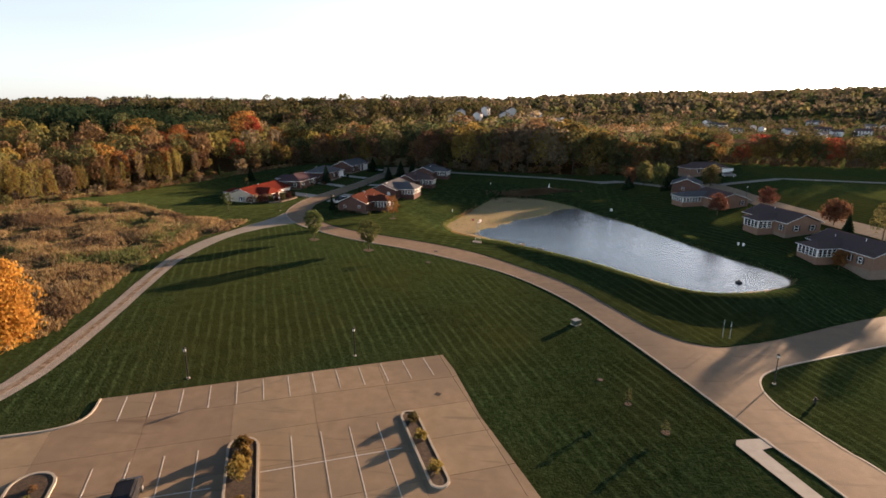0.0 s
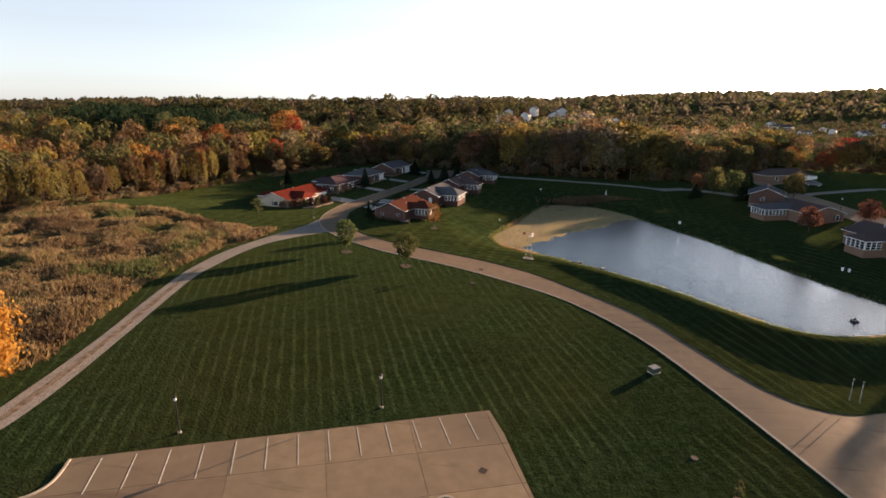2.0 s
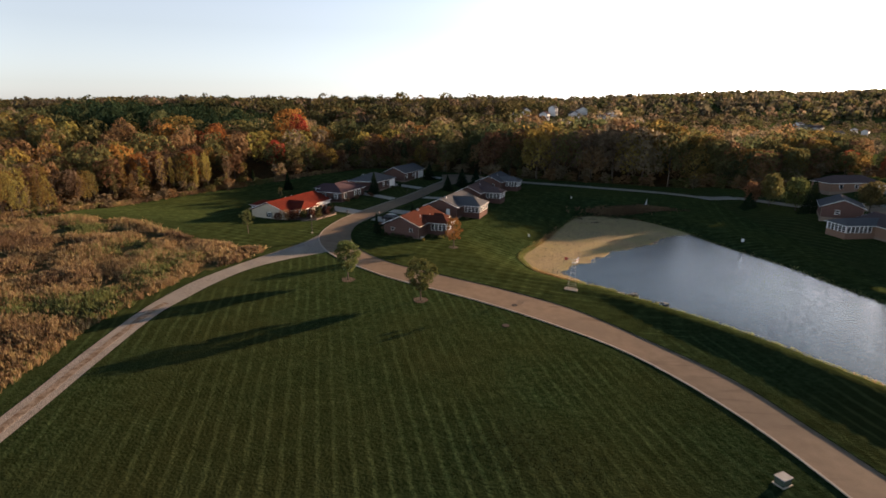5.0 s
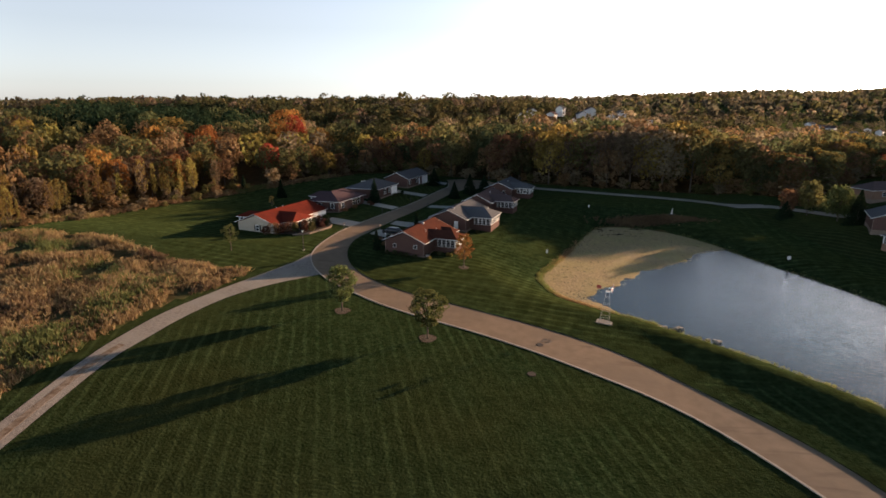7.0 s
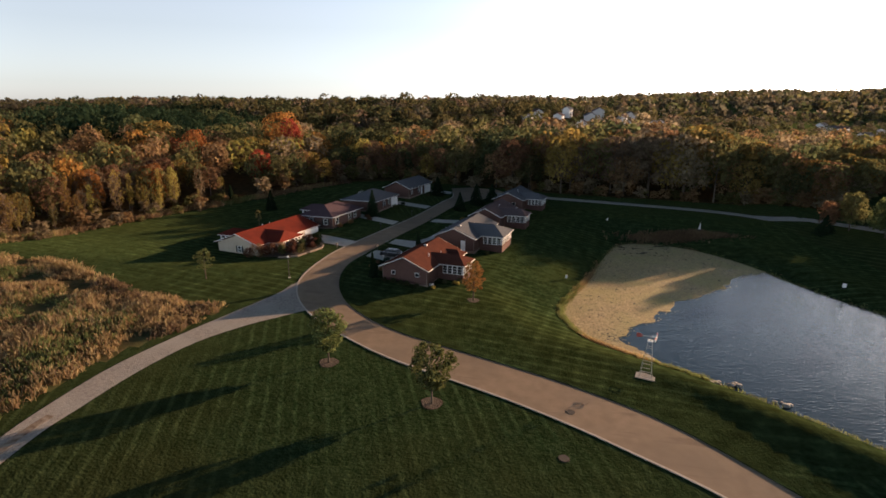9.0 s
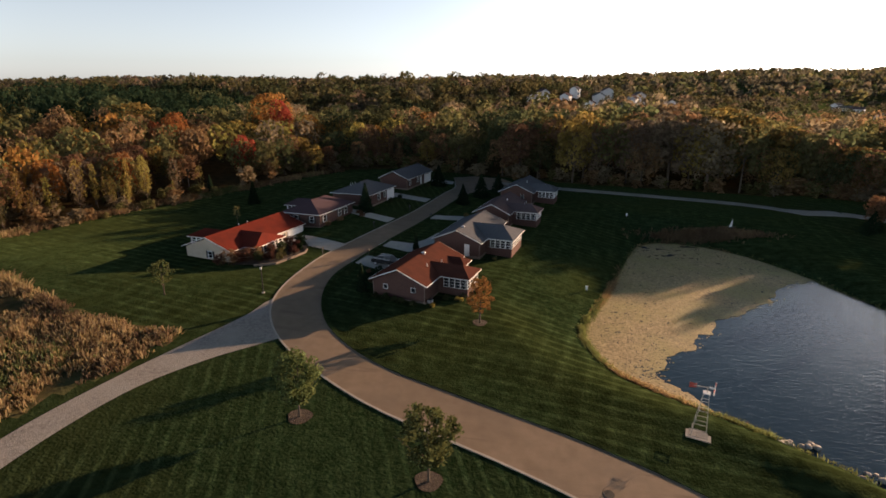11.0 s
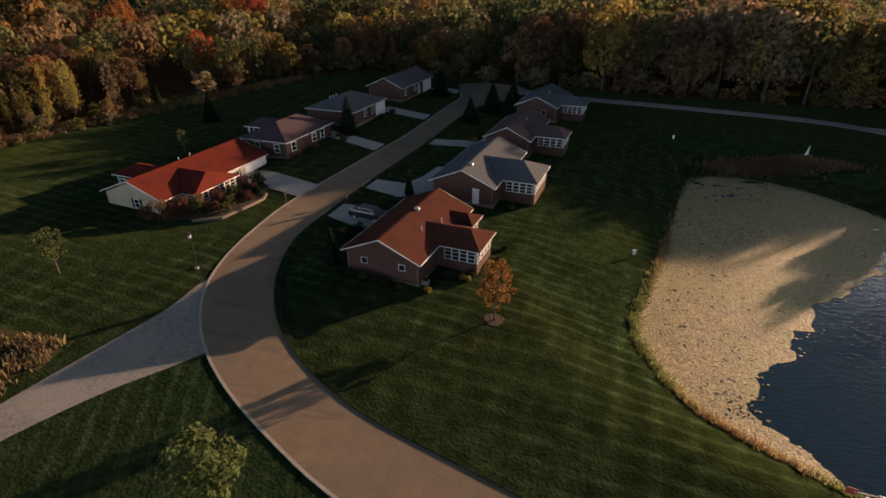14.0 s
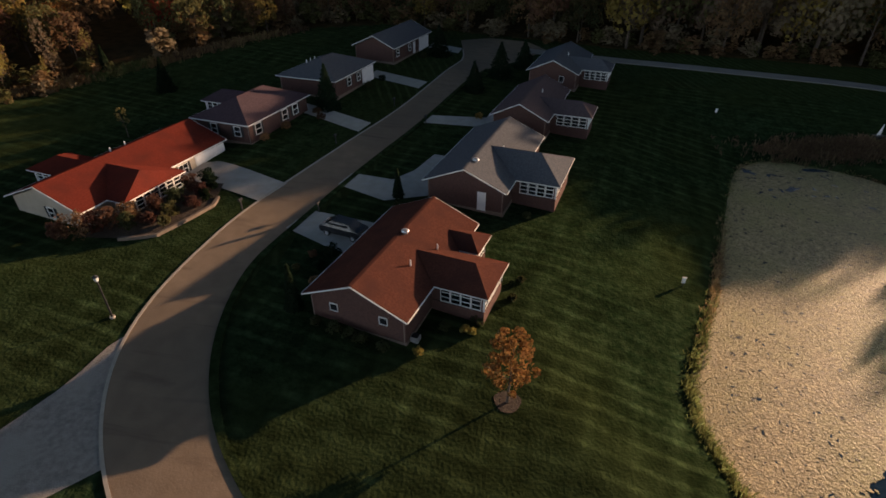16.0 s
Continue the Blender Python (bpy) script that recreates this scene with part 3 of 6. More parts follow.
def frame_bars(w, h, cols, rows, t=0.07, d=0.09):
    """A window lattice in one piece."""
    def cuts(size, k, lo):
        out = [lo, lo + t]
        for i in range(1, k):
            c = lo + size * i / k
            out += [c - t / 2, c + t / 2]
        return out + [lo + size - t, lo + size]
    xs, zs = cuts(w, cols, -w / 2), cuts(h, rows, 0.0)
    bm = bmesh.new()
    grid = [[bm.verts.new((x, d, z)) for z in zs] for x in xs]
    for i in range(len(xs) - 1):
        for j in range(len(zs) - 1):
            if i % 2 == 0 or j % 2 == 0:
                bm.faces.new((grid[i][j], grid[i][j + 1], grid[i + 1][j + 1], grid[i + 1][j]))
    ext = bmesh.ops.extrude_face_region(bm, geom=bm.faces[:])
    for q in [g for g in ext["geom"] if isinstance(g, bmesh.types.BMVert)]:
        q.co.y = 0
    bmesh.ops.recalc_face_normals(bm, faces=bm.faces[:])
    return bm


def window(root, m, w, h, cols=1, rows=2, shutters=False):
    """A framed window standing on the wall's face; m maps x along the wall and y outwards."""
    win = child("window", share(("window", w, h, cols, rows, WHITE), lambda: frame_bars(w, h, cols, rows, 0.045 if w < 0.85 else 0.065)), root, m)
    child("pane", share(("pane", w, h, GLASS), lambda: boxes((-w / 2 + 0.05, w / 2 - 0.05, 0.01, 0.04, 0.05, h - 0.05))), win, Matrix(), "dark window glass")
    if shutters:
        for sx in (-1, 1):
            child("shutter", share(("shutter", h, SHUTTER), lambda: boxes((-0.17, 0.17, 0, 0.05, 0, h), (-0.13, 0.13, 0.05, 0.07, 0.06, h * 0.47), (-0.13, 0.13, 0.05, 0.07, h * 0.53, h - 0.06))), root, m @ Matrix.Translation((sx * (w / 2 + 0.2), 0, 0)))


def wall_at(face, a, z, W, L, u=None):
    """The pose of a fitting on one wall: S near gable, N far gable, E and W the long sides."""
    if face == "S":
        return Matrix.Translation((a, 0.5, z)) @ Matrix.Rotation(math.pi, 4, "Z")
    if face == "N":
        return Matrix.Translation((a, L - 0.5, z))
    if face == "E":
        return Matrix.Translation((W - 0.4 if u is None else u, a, z)) @ Matrix.Rotation(-math.pi / 2, 4, "Z")
    return Matrix.Translation((0.4 if u is None else u, a, z)) @ Matrix.Rotation(math.pi / 2, 4, "Z")


def slab_roof(root, name, P, faces, material, t=0.16):
    """A roof skin of the given planes with real thickness."""
    bm = bmesh.new()
    v = [bm.verts.new(p) for p in P]
    for f in faces:
        bm.faces.new([v[i] for i in f])
    bmesh.ops.recalc_face_normals(bm, faces=bm.faces[:])
    if sum(f.normal.z for f in bm.faces) < 0:
        bmesh.ops.reverse_faces(bm, faces=bm.faces[:])
    geo = bmesh.ops.extrude_face_region(bm, geom=bm.faces[:])
    for q in [g for g in geo["geom"] if isinstance(g, bmesh.types.BMVert)]:
        q.co.z += t
    bmesh.ops.recalc_face_normals(bm, faces=bm.faces[:])
    return part(name, bm, material, root)


def beam(root, name, a, b, w, h, material, label=""):
    """A board from a to b, w wide and h high, hung by its top edge."""
    a, b = Vector(a), Vector(b)
    d = (b - a).normalized()
    side = d.cross(Vector((0, 0, 1))).normalized() * (w / 2)
    up = Vector((0, 0, h))
    bm = bmesh.new()
    v = [bm.verts.new(q) for q in (a - side - up, a + side - up, a + side, a - side, b - side - up, b + side - up, b + side, b - side)]
    for f in ((0, 1, 2, 3), (7, 6, 5, 4), (0, 4, 5, 1), (1, 5, 6, 2), (2, 6, 7, 3), (3, 7, 4, 0)):
        bm.faces.new([v[i] for i in f])
    return part(name, bm, material, root, label)


def house(x, y, heading, W, L, wing, roof, wall, label, base=None, eave=2.45, rise=1.9, hip=False, wins=(), garage=None, vents=(), wing_roof=None, doors=(), sun_rows=1):
    """A ranch house: near gable from (0, 0) to (W, 0), ridge along +y, and a hipped sunroom wing (v0, v1, out)."""
    mid = Matrix.Rotation(radians(heading), 2) @ Vector((W / 2, L / 2)) + Vector((x, y))
    z = ground_z(*mid) if base is None else base
    root = empty("house", pose(x, y, z, 0, 0, heading))
    tagged(root, label, "house", "ranch houses")
    bm = boxes((0.4, W - 0.4, 0.5, L - 0.5, -1.6, eave))
    if not hip:
        top = eave + rise * (W / 2 - 0.4) / (W / 2)
        for v in (0.5, L - 0.5):
            box_v = [bm.verts.new(p) for p in ((0.4, v, eave), (W - 0.4, v, eave), (W / 2, v, top))]
            bm.faces.new(box_v if v < 1 else box_v[::-1])
    part("wall", bm, wall, root)
    box_b = boxes((0.36, W - 0.36, 0.46, L - 0.46, -1.6, 0.12))
    part("foundation", box_b, JOINT, root, "dull concrete foundation strip")
    if hip:
        P = [(0, 0, eave), (W, 0, eave), (W, L, eave), (0, L, eave), (W / 2, W / 2 * 0.9, eave + rise), (W / 2, L - W / 2 * 0.9, eave + rise)]
        slab_roof(root, "roof", P, ((0, 1, 4), (1, 2, 5, 4), (2, 3, 5), (3, 0, 4, 5)), roof)
        lines = ((0, 1), (1, 2), (2, 3), (3, 0))
    else:
        P = [(0, 0, eave), (W / 2, 0, eave + rise), (W, 0, eave), (0, L, eave), (W / 2, L, eave + rise), (W, L, eave)]
        slab_roof(root, "roof", P, ((0, 1, 4, 3), (1, 2, 5, 4)), roof)
        lines = ((0, 1), (1, 2), (2, 5), (5, 4), (4, 3), (3, 0))
    cap = [P[4], P[5]] if hip else [P[1], P[4]]
    beam(root, "ridge_cap", Vector(cap[0]) + Vector((0, 0, 0.2)), Vector(cap[1]) + Vector((0, 0, 0.2)), 0.3, 0.05, roof)
    for a, b in lines:
        pa, pb = Vector(P[a]), Vector(P[b])
        out = ((pa + pb) / 2 - Vector((W / 2, L / 2, 0)))
        out.z = 0
        ax = Vector((1, 0, 0)) if abs(pa.x - pb.x) < 0.01 else Vector((0, 1, 0))
        off = ax * math.copysign(0.05, out.dot(ax))
        beam(root, "gutter" if abs(pa.z - pb.z) < 0.01 else "rake_board", pa + off + Vector((0, 0, 0.14)), pb + off + Vector((0, 0, 0.14)), 0.05, 0.10, WHITE, "white trim board")
    for u in (0.5, W - 0.5):
        beam(root, "downspout", (u, 0.42, eave), (u, 0.43, eave), 0.08, eave, SPOUT)
    for v0, v1, out in (wing if isinstance(wing, list) else [wing] if wing else []):
        wr = wing_roof or roof
        side = 1 if out > 0 else -1
        u0 = W if out > 0 else 0.0
        ua, ub = u0 - side * 0.6, u0 + out - side * 0.4
        sill = 0.95
        part("sunroom_wall", boxes((min(ua, ub), max(ua, ub), v0 + 0.4, v1 - 0.4, -1.6, sill), (min(ua, ub) + 0.12, max(ua, ub) - 0.12, v0 + 0.52, v1 - 0.52, sill, eave)), wall, root)
        h2 = (v1 - v0) / 2 * rise / (W / 2)
        vm = (v0 + v1) / 2
        deep = (v1 - v0) / 2
        PW = [(u0 + out, v0, eave), (u0 + out, v1, eave), (u0 - side * 0.02, v0, eave), (u0 - side * 0.02, v1, eave), (u0 + out - side * min(deep, abs(out)) * 0.75, vm, eave + h2), (u0 - side * deep, vm, eave + h2)]
        slab_roof(root, "sunroom_roof", PW, ((0, 1, 4), (0, 4, 5, 2), (1, 3, 5, 4)), wr, 0.19)
        for a, b in ((0, 1), (0, 2), (1, 3)):
            beam(root, "gutter", Vector(PW[a]) + Vector((0, 0, 0.14)), Vector(PW[b]) + Vector((0, 0, 0.14)), 0.05, 0.10, WHITE, "white trim board")
        wh = eave - sill - 0.12
        for face_v, turn, span in ((v0 + 0.52, math.pi, abs(out) - 1.0), (v1 - 0.52, 0.0, abs(out) - 1.0)):
            k = max(1, round(span / 0.95))
            for i in range(k):
                u = u0 + side * (0.35 + span * (i + 0.5) / k)
                window(root, Matrix.Translation((u, face_v, sill + 0.03)) @ Matrix.Rotation(turn, 4, "Z"), round(span / k - 0.04, 2), round(wh, 2), 1, 2 + sun_rows)
        span = v1 - v0 - 1.1
        k = max(1, round(span / 1.0))
        for i in range(k):
            v = v0 + 0.55 + span * (i + 0.5) / k
            window(root, Matrix.Translation((ub - side * 0.12, v, sill + 0.03)) @ Matrix.Rotation(-side * math.pi / 2, 4, "Z"), round(span / k - 0.04, 2), round(wh, 2), 1, 2 + sun_rows)
        for v in (v0 + 0.45, v1 - 0.45):
            beam(root, "corner_post", (ub - side * 0.05, v, eave), (ub - side * 0.05, v + 0.01, eave), 0.16, eave - sill, WHITE)
    for face, a, zz, w, h, sh in wins:
        window(root, wall_at(face, a, zz, W, L), w, h, 2 if w > 1.3 else 1, 1 if w < 0.85 else 2, sh)
    for face, a, w, h, name in doors:
        dm = wall_at(face, a, 0.02, W, L)
        door = child(name, share((name, w, h, DOOR_WHITE), lambda: boxes((-w / 2, w / 2, 0, 0.05, 0, h), (-w / 2 + 0.12, w / 2 - 0.12, 0.05, 0.07, 0.15, h * 0.45), (-w / 2 + 0.12, w / 2 - 0.12, 0.05, 0.07, h * 0.52, h - 0.15))), root, dm)
        child("door_handle", share(("door_handle", METAL), lambda: boxes((-0.03, 0.03, 0.05, 0.12, -0.03, 0.03))), door, Matrix.Translation((w / 2 - 0.1, 0, 1.0)))
    if garage:
        face, a, w = garage
        gm = wall_at(face, a, 0.0, W, L)
        gd = child("garage_door", share(("garage_door", w, DOOR_WHITE), lambda: boxes((-w / 2 - 0.1, w / 2 + 0.1, 0, 0.06, -0.2, 2.2))), root, gm, "white panelled garage door")
        for r in range(4):
            child("panel", share(("panel", w, DOOR_WHITE), lambda: boxes((-w / 2 + 0.03, w / 2 - 0.03, 0, 0.04, 0.02, 0.49))), gd, Matrix.Translation((0, 0.06, 0.06 + r * 0.52)))
    for u, v, kind in vents:
        zz = eave + 0.16 + rise * (1 - abs(u - W / 2) / (W / 2))
        if kind == "fan":
            bm = bmesh.new()
            bmesh.ops.create_cone(bm, cap_ends=True, segments=12, radius1=0.2, radius2=0.2, depth=0.25, matrix=Matrix.Translation((u, v, zz + 0.08)))
            bmesh.ops.create_uvsphere(bm, u_segments=12, v_segments=6, radius=0.34, matrix=Matrix.Translation((u, v, zz + 0.2)) @ Matrix.Diagonal((1, 1, 0.5, 1)))
            part("roof_vent", bm, METAL, root, "round metal roof vent")
        else:
            bm = bmesh.new()
            bmesh.ops.create_cone(bm, cap_ends=True, segments=8, radius1=0.07, radius2=0.06, depth=0.6, matrix=Matrix.Translation((u, v, zz + 0.2)))
            part("vent_pipe", bm, WHITE, root, "white vent pipe")
    return root


S_WIN = (("S", 2.4, 1.3, 0.7, 0.7, False), ("S", 6.6, 1.3, 0.7, 0.7, False))
house(-30.4, 140.7, -15.0, 8.8, 14.8, [(4.6, 9.8, 4.4), (10.0, 13.4, 1.7)], ROOF_RUST, BRICK, "red brick ranch house with an orange-red shingle roof and white sunroom", base=7.75, wins=S_WIN, garage=("W", 11.5, 4.2), vents=((4.7, 8.2, "fan"), (6.6, 5.2, "pipe"), (7.4, 8.6, "pipe")))
house(-24.5, 159.9, -14.0, 9.0, 16.5, (3.4, 11.3, 4.6), ROOF_GREY, BRICK, "dark red brick ranch house with a grey shingle roof and sunroom", doors=(("S", 6.3, 0.9, 2.05, "side_door"),), garage=("W", 10.5, 4.6), vents=((4.9, 2.6, "fan"), (6.3, 7.8, "pipe")))
house(-18.9, 180, -14.0, 7.9, 15.0, (3.4, 8.6, 5.0), ROOF_BROWN, BRICK, "dark brick ranch house with a brown shingle roof and sunroom", garage=("W", 8.5, 4.6), vents=((5.2, 7.8, "pipe"),))
house(-14.2, 202, -14.0, 8.6, 15.0, (3.4, 9.2, 4.6), ROOF_GREY, BRICK, "dark brick ranch house with a grey shingle roof by the wood", wins=(("S", 5.8, 1.0, 0.8, 1.0, False),), vents=((5.5, 6.5, "pipe"),))
house(-64.7, 151.1, -13.5, 10.2, 20.0, [(3.0, 11.0, 2.2), (5.0, 10.0, -4.0)], ROOF_RED, SIDING, "cream ranch house with a bright orange-red roof and white garage", base=8.25, wins=(("S", 5.4, 0.9, 0.9, 1.2, True), ("E", 13.0, 0.9, 1.4, 1.2, True)), garage=("E", 17.3, 4.6), vents=((3.8, 11.5, "pipe"), (3.2, 10.0, "pipe")))
house(-56.2, 171, -13.0, 9.0, 13.6, (6.0, 11.0, -3.6), ROOF_PLUM, BRICK, "brick ranch house with a purple-brown hipped roof and white windows", hip=True, wins=(("S", 3.2, 0.8, 1.0, 1.3, True), ("S", 6.8, 0.8, 1.0, 1.3, True), ("E", 2.2, 0.8, 1.2, 1.4, True), ("E", 7.8, 0.8, 1.2, 1.4, True), ("E", 10.2, 0.8, 1.2, 1.4, True)))
house(-52, 188.6, -13.0, 10.4, 13.0, None, ROOF_GREY, BRICK, "ranch house with a wide pale grey hipped roof and white garage", hip=True, wins=(("E", 4.5, 0.8, 1.1, 1.3, True), ("E", 7.5, 0.8, 1.1, 1.3, True)), garage=("E", 10.6, 3.6), vents=((2.5, 6.0, "pipe"), (3.0, 4.2, "pipe"), (2.0, 8.0, "pipe")))
house(-45.8, 208.6, -14.5, 8.6, 16.4, None, ROOF_GREY, BRICK, "brick ranch house with a blue-grey gabled roof by the wood", wins=(("E", 2.0, 0.8, 1.0, 1.3, True), ("E", 7.0, 0.8, 1.0, 1.3, True)), doors=(("E", 9.0, 0.95, 2.05, "front_door"),), garage=("E", 13.4, 4.2))
house(73.8, 146.2, 8.0, 10.0, 13.5, (6.4, 12.8, -6.4), ROOF_BROWN, TAN_BRICK, "tan brick ranch house with a brown roof and long pond sunroom", eave=2.4, rise=1.7, wing_roof=ROOF_GREY, wins=(("S", 3.0, 0.9, 1.0, 1.2, True), ("S", 8.0, 0.9, 1.0, 1.2, True)))
house(69.1, 166.9, -25.0, 9.0, 11.0, None, ROOF_GREY, BRICK, "red brick ranch house with a dark grey gabled roof", eave=2.45, rise=1.9, wins=(("S", 3.6, 0.9, 1.0, 1.0, False),))
house(75.2, 117.2, 8.0, 9.4, 15.0, (3.6, 9.2, -4.2), ROOF_BROWN, TAN_BRICK, "tan brick ranch house with a brown roof and shuttered windows", eave=2.6, rise=1.9, wins=(("S", 3.0, 0.9, 1.1, 1.2, True), ("S", 7.0, 0.9, 1.1, 1.2, True), ("W", 1.9, 0.9, 1.0, 1.2, True)), vents=((4.0, 9.0, "pipe"),))
house(77.5, 94.5, 8.0, 10.0, 16.0, (7.2, 13.0, -5.0), ROOF_BROWN, TAN_BRICK, "tan brick ranch house with a brown roof and white corner sunroom", eave=2.6, rise=2.0, wins=(("W", 3.0, 0.9, 0.9, 1.2, True), ("W", 5.4, 0.9, 0.9, 1.2, True)), vents=((4.0, 6.0, "pipe"), (3.0, 12.0, "pipe")))
house(88.7, 209.8, -78.0, 8.0, 17.0, None, ROOF_BROWN, TAN_BRICK, "low tan ranch house with a brown hipped roof before the woods", hip=True, wins=(("E", 4.0, 0.9, 1.2, 1.2, False), ("E", 9.0, 0.9, 1.2, 1.2, False)), garage=("E", 16.5, 4.6))


def driveway(outline, label="pale concrete driveway leading to a garage"):
    tagged(drape("driveway", outline, 0.07, DRIVE, cell=3.0), label, "driveway", kind="structure")


DRIVE = mat("driveway_concrete", (0.36, 0.34, 0.30), (0.43, 0.41, 0.37), 1.0, 0.8, 0.1, 8.0)
driveway([(-53.0, 164.2), (-49.4, 164.6), (-39.6, 160.4), (-40.9, 156.2), (-51.6, 160.2)])
driveway([(-46.0, 184.5), (-45.4, 181.0), (-35.9, 176.0), (-35.0, 179.4), (-42.0, 182.8)])
driveway([(-40.0, 203.0), (-40.6, 199.4), (-31.2, 195.4), (-30.4, 199.0)])
driveway([(-33.4, 224.2), (-33.6, 220.2), (-27.4, 218.0), (-27.0, 221.8)])
driveway([(-35.2, 155.6), (-36.4, 152.0), (-31.4, 149.6), (-27.8, 148.6), (-26.4, 154.2)])
driveway([(-34.2, 161.4), (-28.5, 159.0), (-24.2, 161.0), (-21.6, 171.0), (-25.0, 171.4), (-26.6, 166.6), (-28.6, 163.8), (-33.4, 164.4)])
driveway([(-28.6, 181.2), (-18.2, 181.6), (-15.8, 189.6), (-18.2, 190.0), (-19.6, 185.2), (-27.8, 184.2)])


# ---- trees ----
def crown_data(rng, height, radius, low, lumps, leaves, size, shape="round", clump=(0.27, 0.46)):
    """Leaf quads on the shells of rounded lumps: an uneven crown with gaps. A cone carries drooping tiers instead."""
    if shape == "cone":
        f = rng.random(leaves) ** 1.5
        tier = np.floor(f * 12) / 12 + rng.random(leaves) * 0.05
        z = low + (height - low) * np.clip(tier, 0, 1)
        ang = rng.random(leaves) * 2 * np.pi
        rad = radius * (1 - np.clip(tier, 0, 0.98)) * np.sqrt(rng.uniform(0.12, 1.0, leaves)) * (1 + 0.16 * np.sin(ang * 5 + tier * 40))
        p = np.stack([rad * np.cos(ang), rad * np.sin(ang), z - rad * 0.25], 1)
        d = np.stack([np.cos(ang), np.sin(ang), np.full(leaves, 0.9)], 1)
        spread = 0.4
    else:
        centres = []
        for i in range(lumps):
            f = (i + rng.random()) / lumps
            z = low + (height - low) * (0.14 + 0.74 * f)
            if shape == "vase":
                r = radius * math.sin(math.pi * (0.08 + 0.75 * f))
            elif shape == "spire":
                r = radius * min(1.0, 0.5 + 1.3 * f) * (1.04 - f) ** 0.34 * rng.uniform(0.7, 1.15)
            else:
                r = radius * math.sin(math.pi * (0.22 + 0.68 * f)) ** 0.7
            a = i * 2.4 + rng.random() * 1.2
            q = r * math.sqrt(rng.uniform(0.1, 1.0)) * 0.72
            centres.append((q * math.cos(a), q * math.sin(a), z, radius * rng.uniform(*clump)))
        c = np.array(centres)
        pick = rng.integers(0, lumps, leaves)
        d = rng.normal(size=(leaves, 3))
        d[:, 2] += 0.25
        p = None
        spread = 0.42
    d /= np.linalg.norm(d, axis=1)[:, None]
    if p is None:
        p = c[pick, :3] + d * c[pick, 3:4] * (rng.random((leaves, 1)) ** 0.2) * rng.uniform(0.8, 1.12, (leaves, 1)) * np.array([1.0, 1.0, 0.85])
    nrm = d + rng.normal(size=(leaves, 3)) * spread
    nrm /= np.linalg.norm(nrm, axis=1)[:, None]
    u = np.cross(nrm, rng.normal(size=(leaves, 3)))
    u /= np.linalg.norm(u, axis=1)[:, None]
    w = np.cross(nrm, u)
    s = size * rng.uniform(0.6, 1.3, (leaves, 1))
    quad = np.stack([p - u * s, p - w * s * 0.7, p + u * s, p + w * s * 0.7], 1)
    return quad.reshape(-1, 3)


def canopy_data(rng, lumps, leaves, size):
    """A crown of unit height as a dome of rounded boughs, leafed on its outside only."""
    c = []
    for i in range(lumps):
        f = (i + rng.random()) / lumps
        z = 0.30 + 0.56 * f
        r = 0.34 * math.sqrt(max(0.03, 1 - ((z - 0.48) / 0.46) ** 2)) * rng.uniform(0.62, 0.95)
        a = i * 2.4 + rng.random()
        c.append((r * math.cos(a), r * math.sin(a), z, rng.uniform(0.10, 0.165)))
    c.append((0, 0, 0.84, 0.14))
    c = np.array(c)
    out, way, n = [], [], 0
    while n < leaves:
        pick = rng.integers(0, len(c), leaves * 2)
        d = rng.normal(size=(leaves * 2, 3))
        d[:, 2] += 0.5
        d /= np.linalg.norm(d, axis=1)[:, None]
        p = c[pick, :3] + d * c[pick, 3:4] * rng.uniform(0.86, 1.1, (leaves * 2, 1))
        far = np.linalg.norm(p[:, None, :] - c[None, :, :3], axis=2) / c[None, :, 3]
        far[np.arange(len(p)), pick] = 9
        ok = far.min(1) > 0.93
        out.append(p[ok])
        way.append(d[ok])
        n += int(ok.sum())
    p, d = np.concatenate(out)[:leaves], np.concatenate(way)[:leaves]
    nrm = d + rng.normal(size=(leaves, 3)) * 0.3
    nrm /= np.linalg.norm(nrm, axis=1)[:, None]
    u = np.cross(nrm, rng.normal(size=(leaves, 3)))
    u /= np.linalg.norm(u, axis=1)[:, None]
    w = np.cross(nrm, u)
    s = size * rng.uniform(0.6, 1.3, (leaves, 1))
    return np.stack([p - u * s, p - w * s * 0.7, p + u * s, p + w * s * 0.7], 1).reshape(-1, 3)


def quads_mesh(name, verts, material):
    n = len(verts) // 4
    me = bpy.data.meshes.new(name)
    me.vertices.add(n * 4)
    me.vertices.foreach_set("co", verts.astype(np.float32).ravel())
    me.loops.add(n * 4)
    me.loops.foreach_set("vertex_index", np.arange(n * 4, dtype=np.int32))
    me.polygons.add(n)
    me.polygons.foreach_set("loop_start", np.arange(0, n * 4, 4, dtype=np.int32))
    for m in material if isinstance(material, list) else [material]:
        me.materials.append(m)
    me.update(calc_edges=True)
    me.validate()
    return me


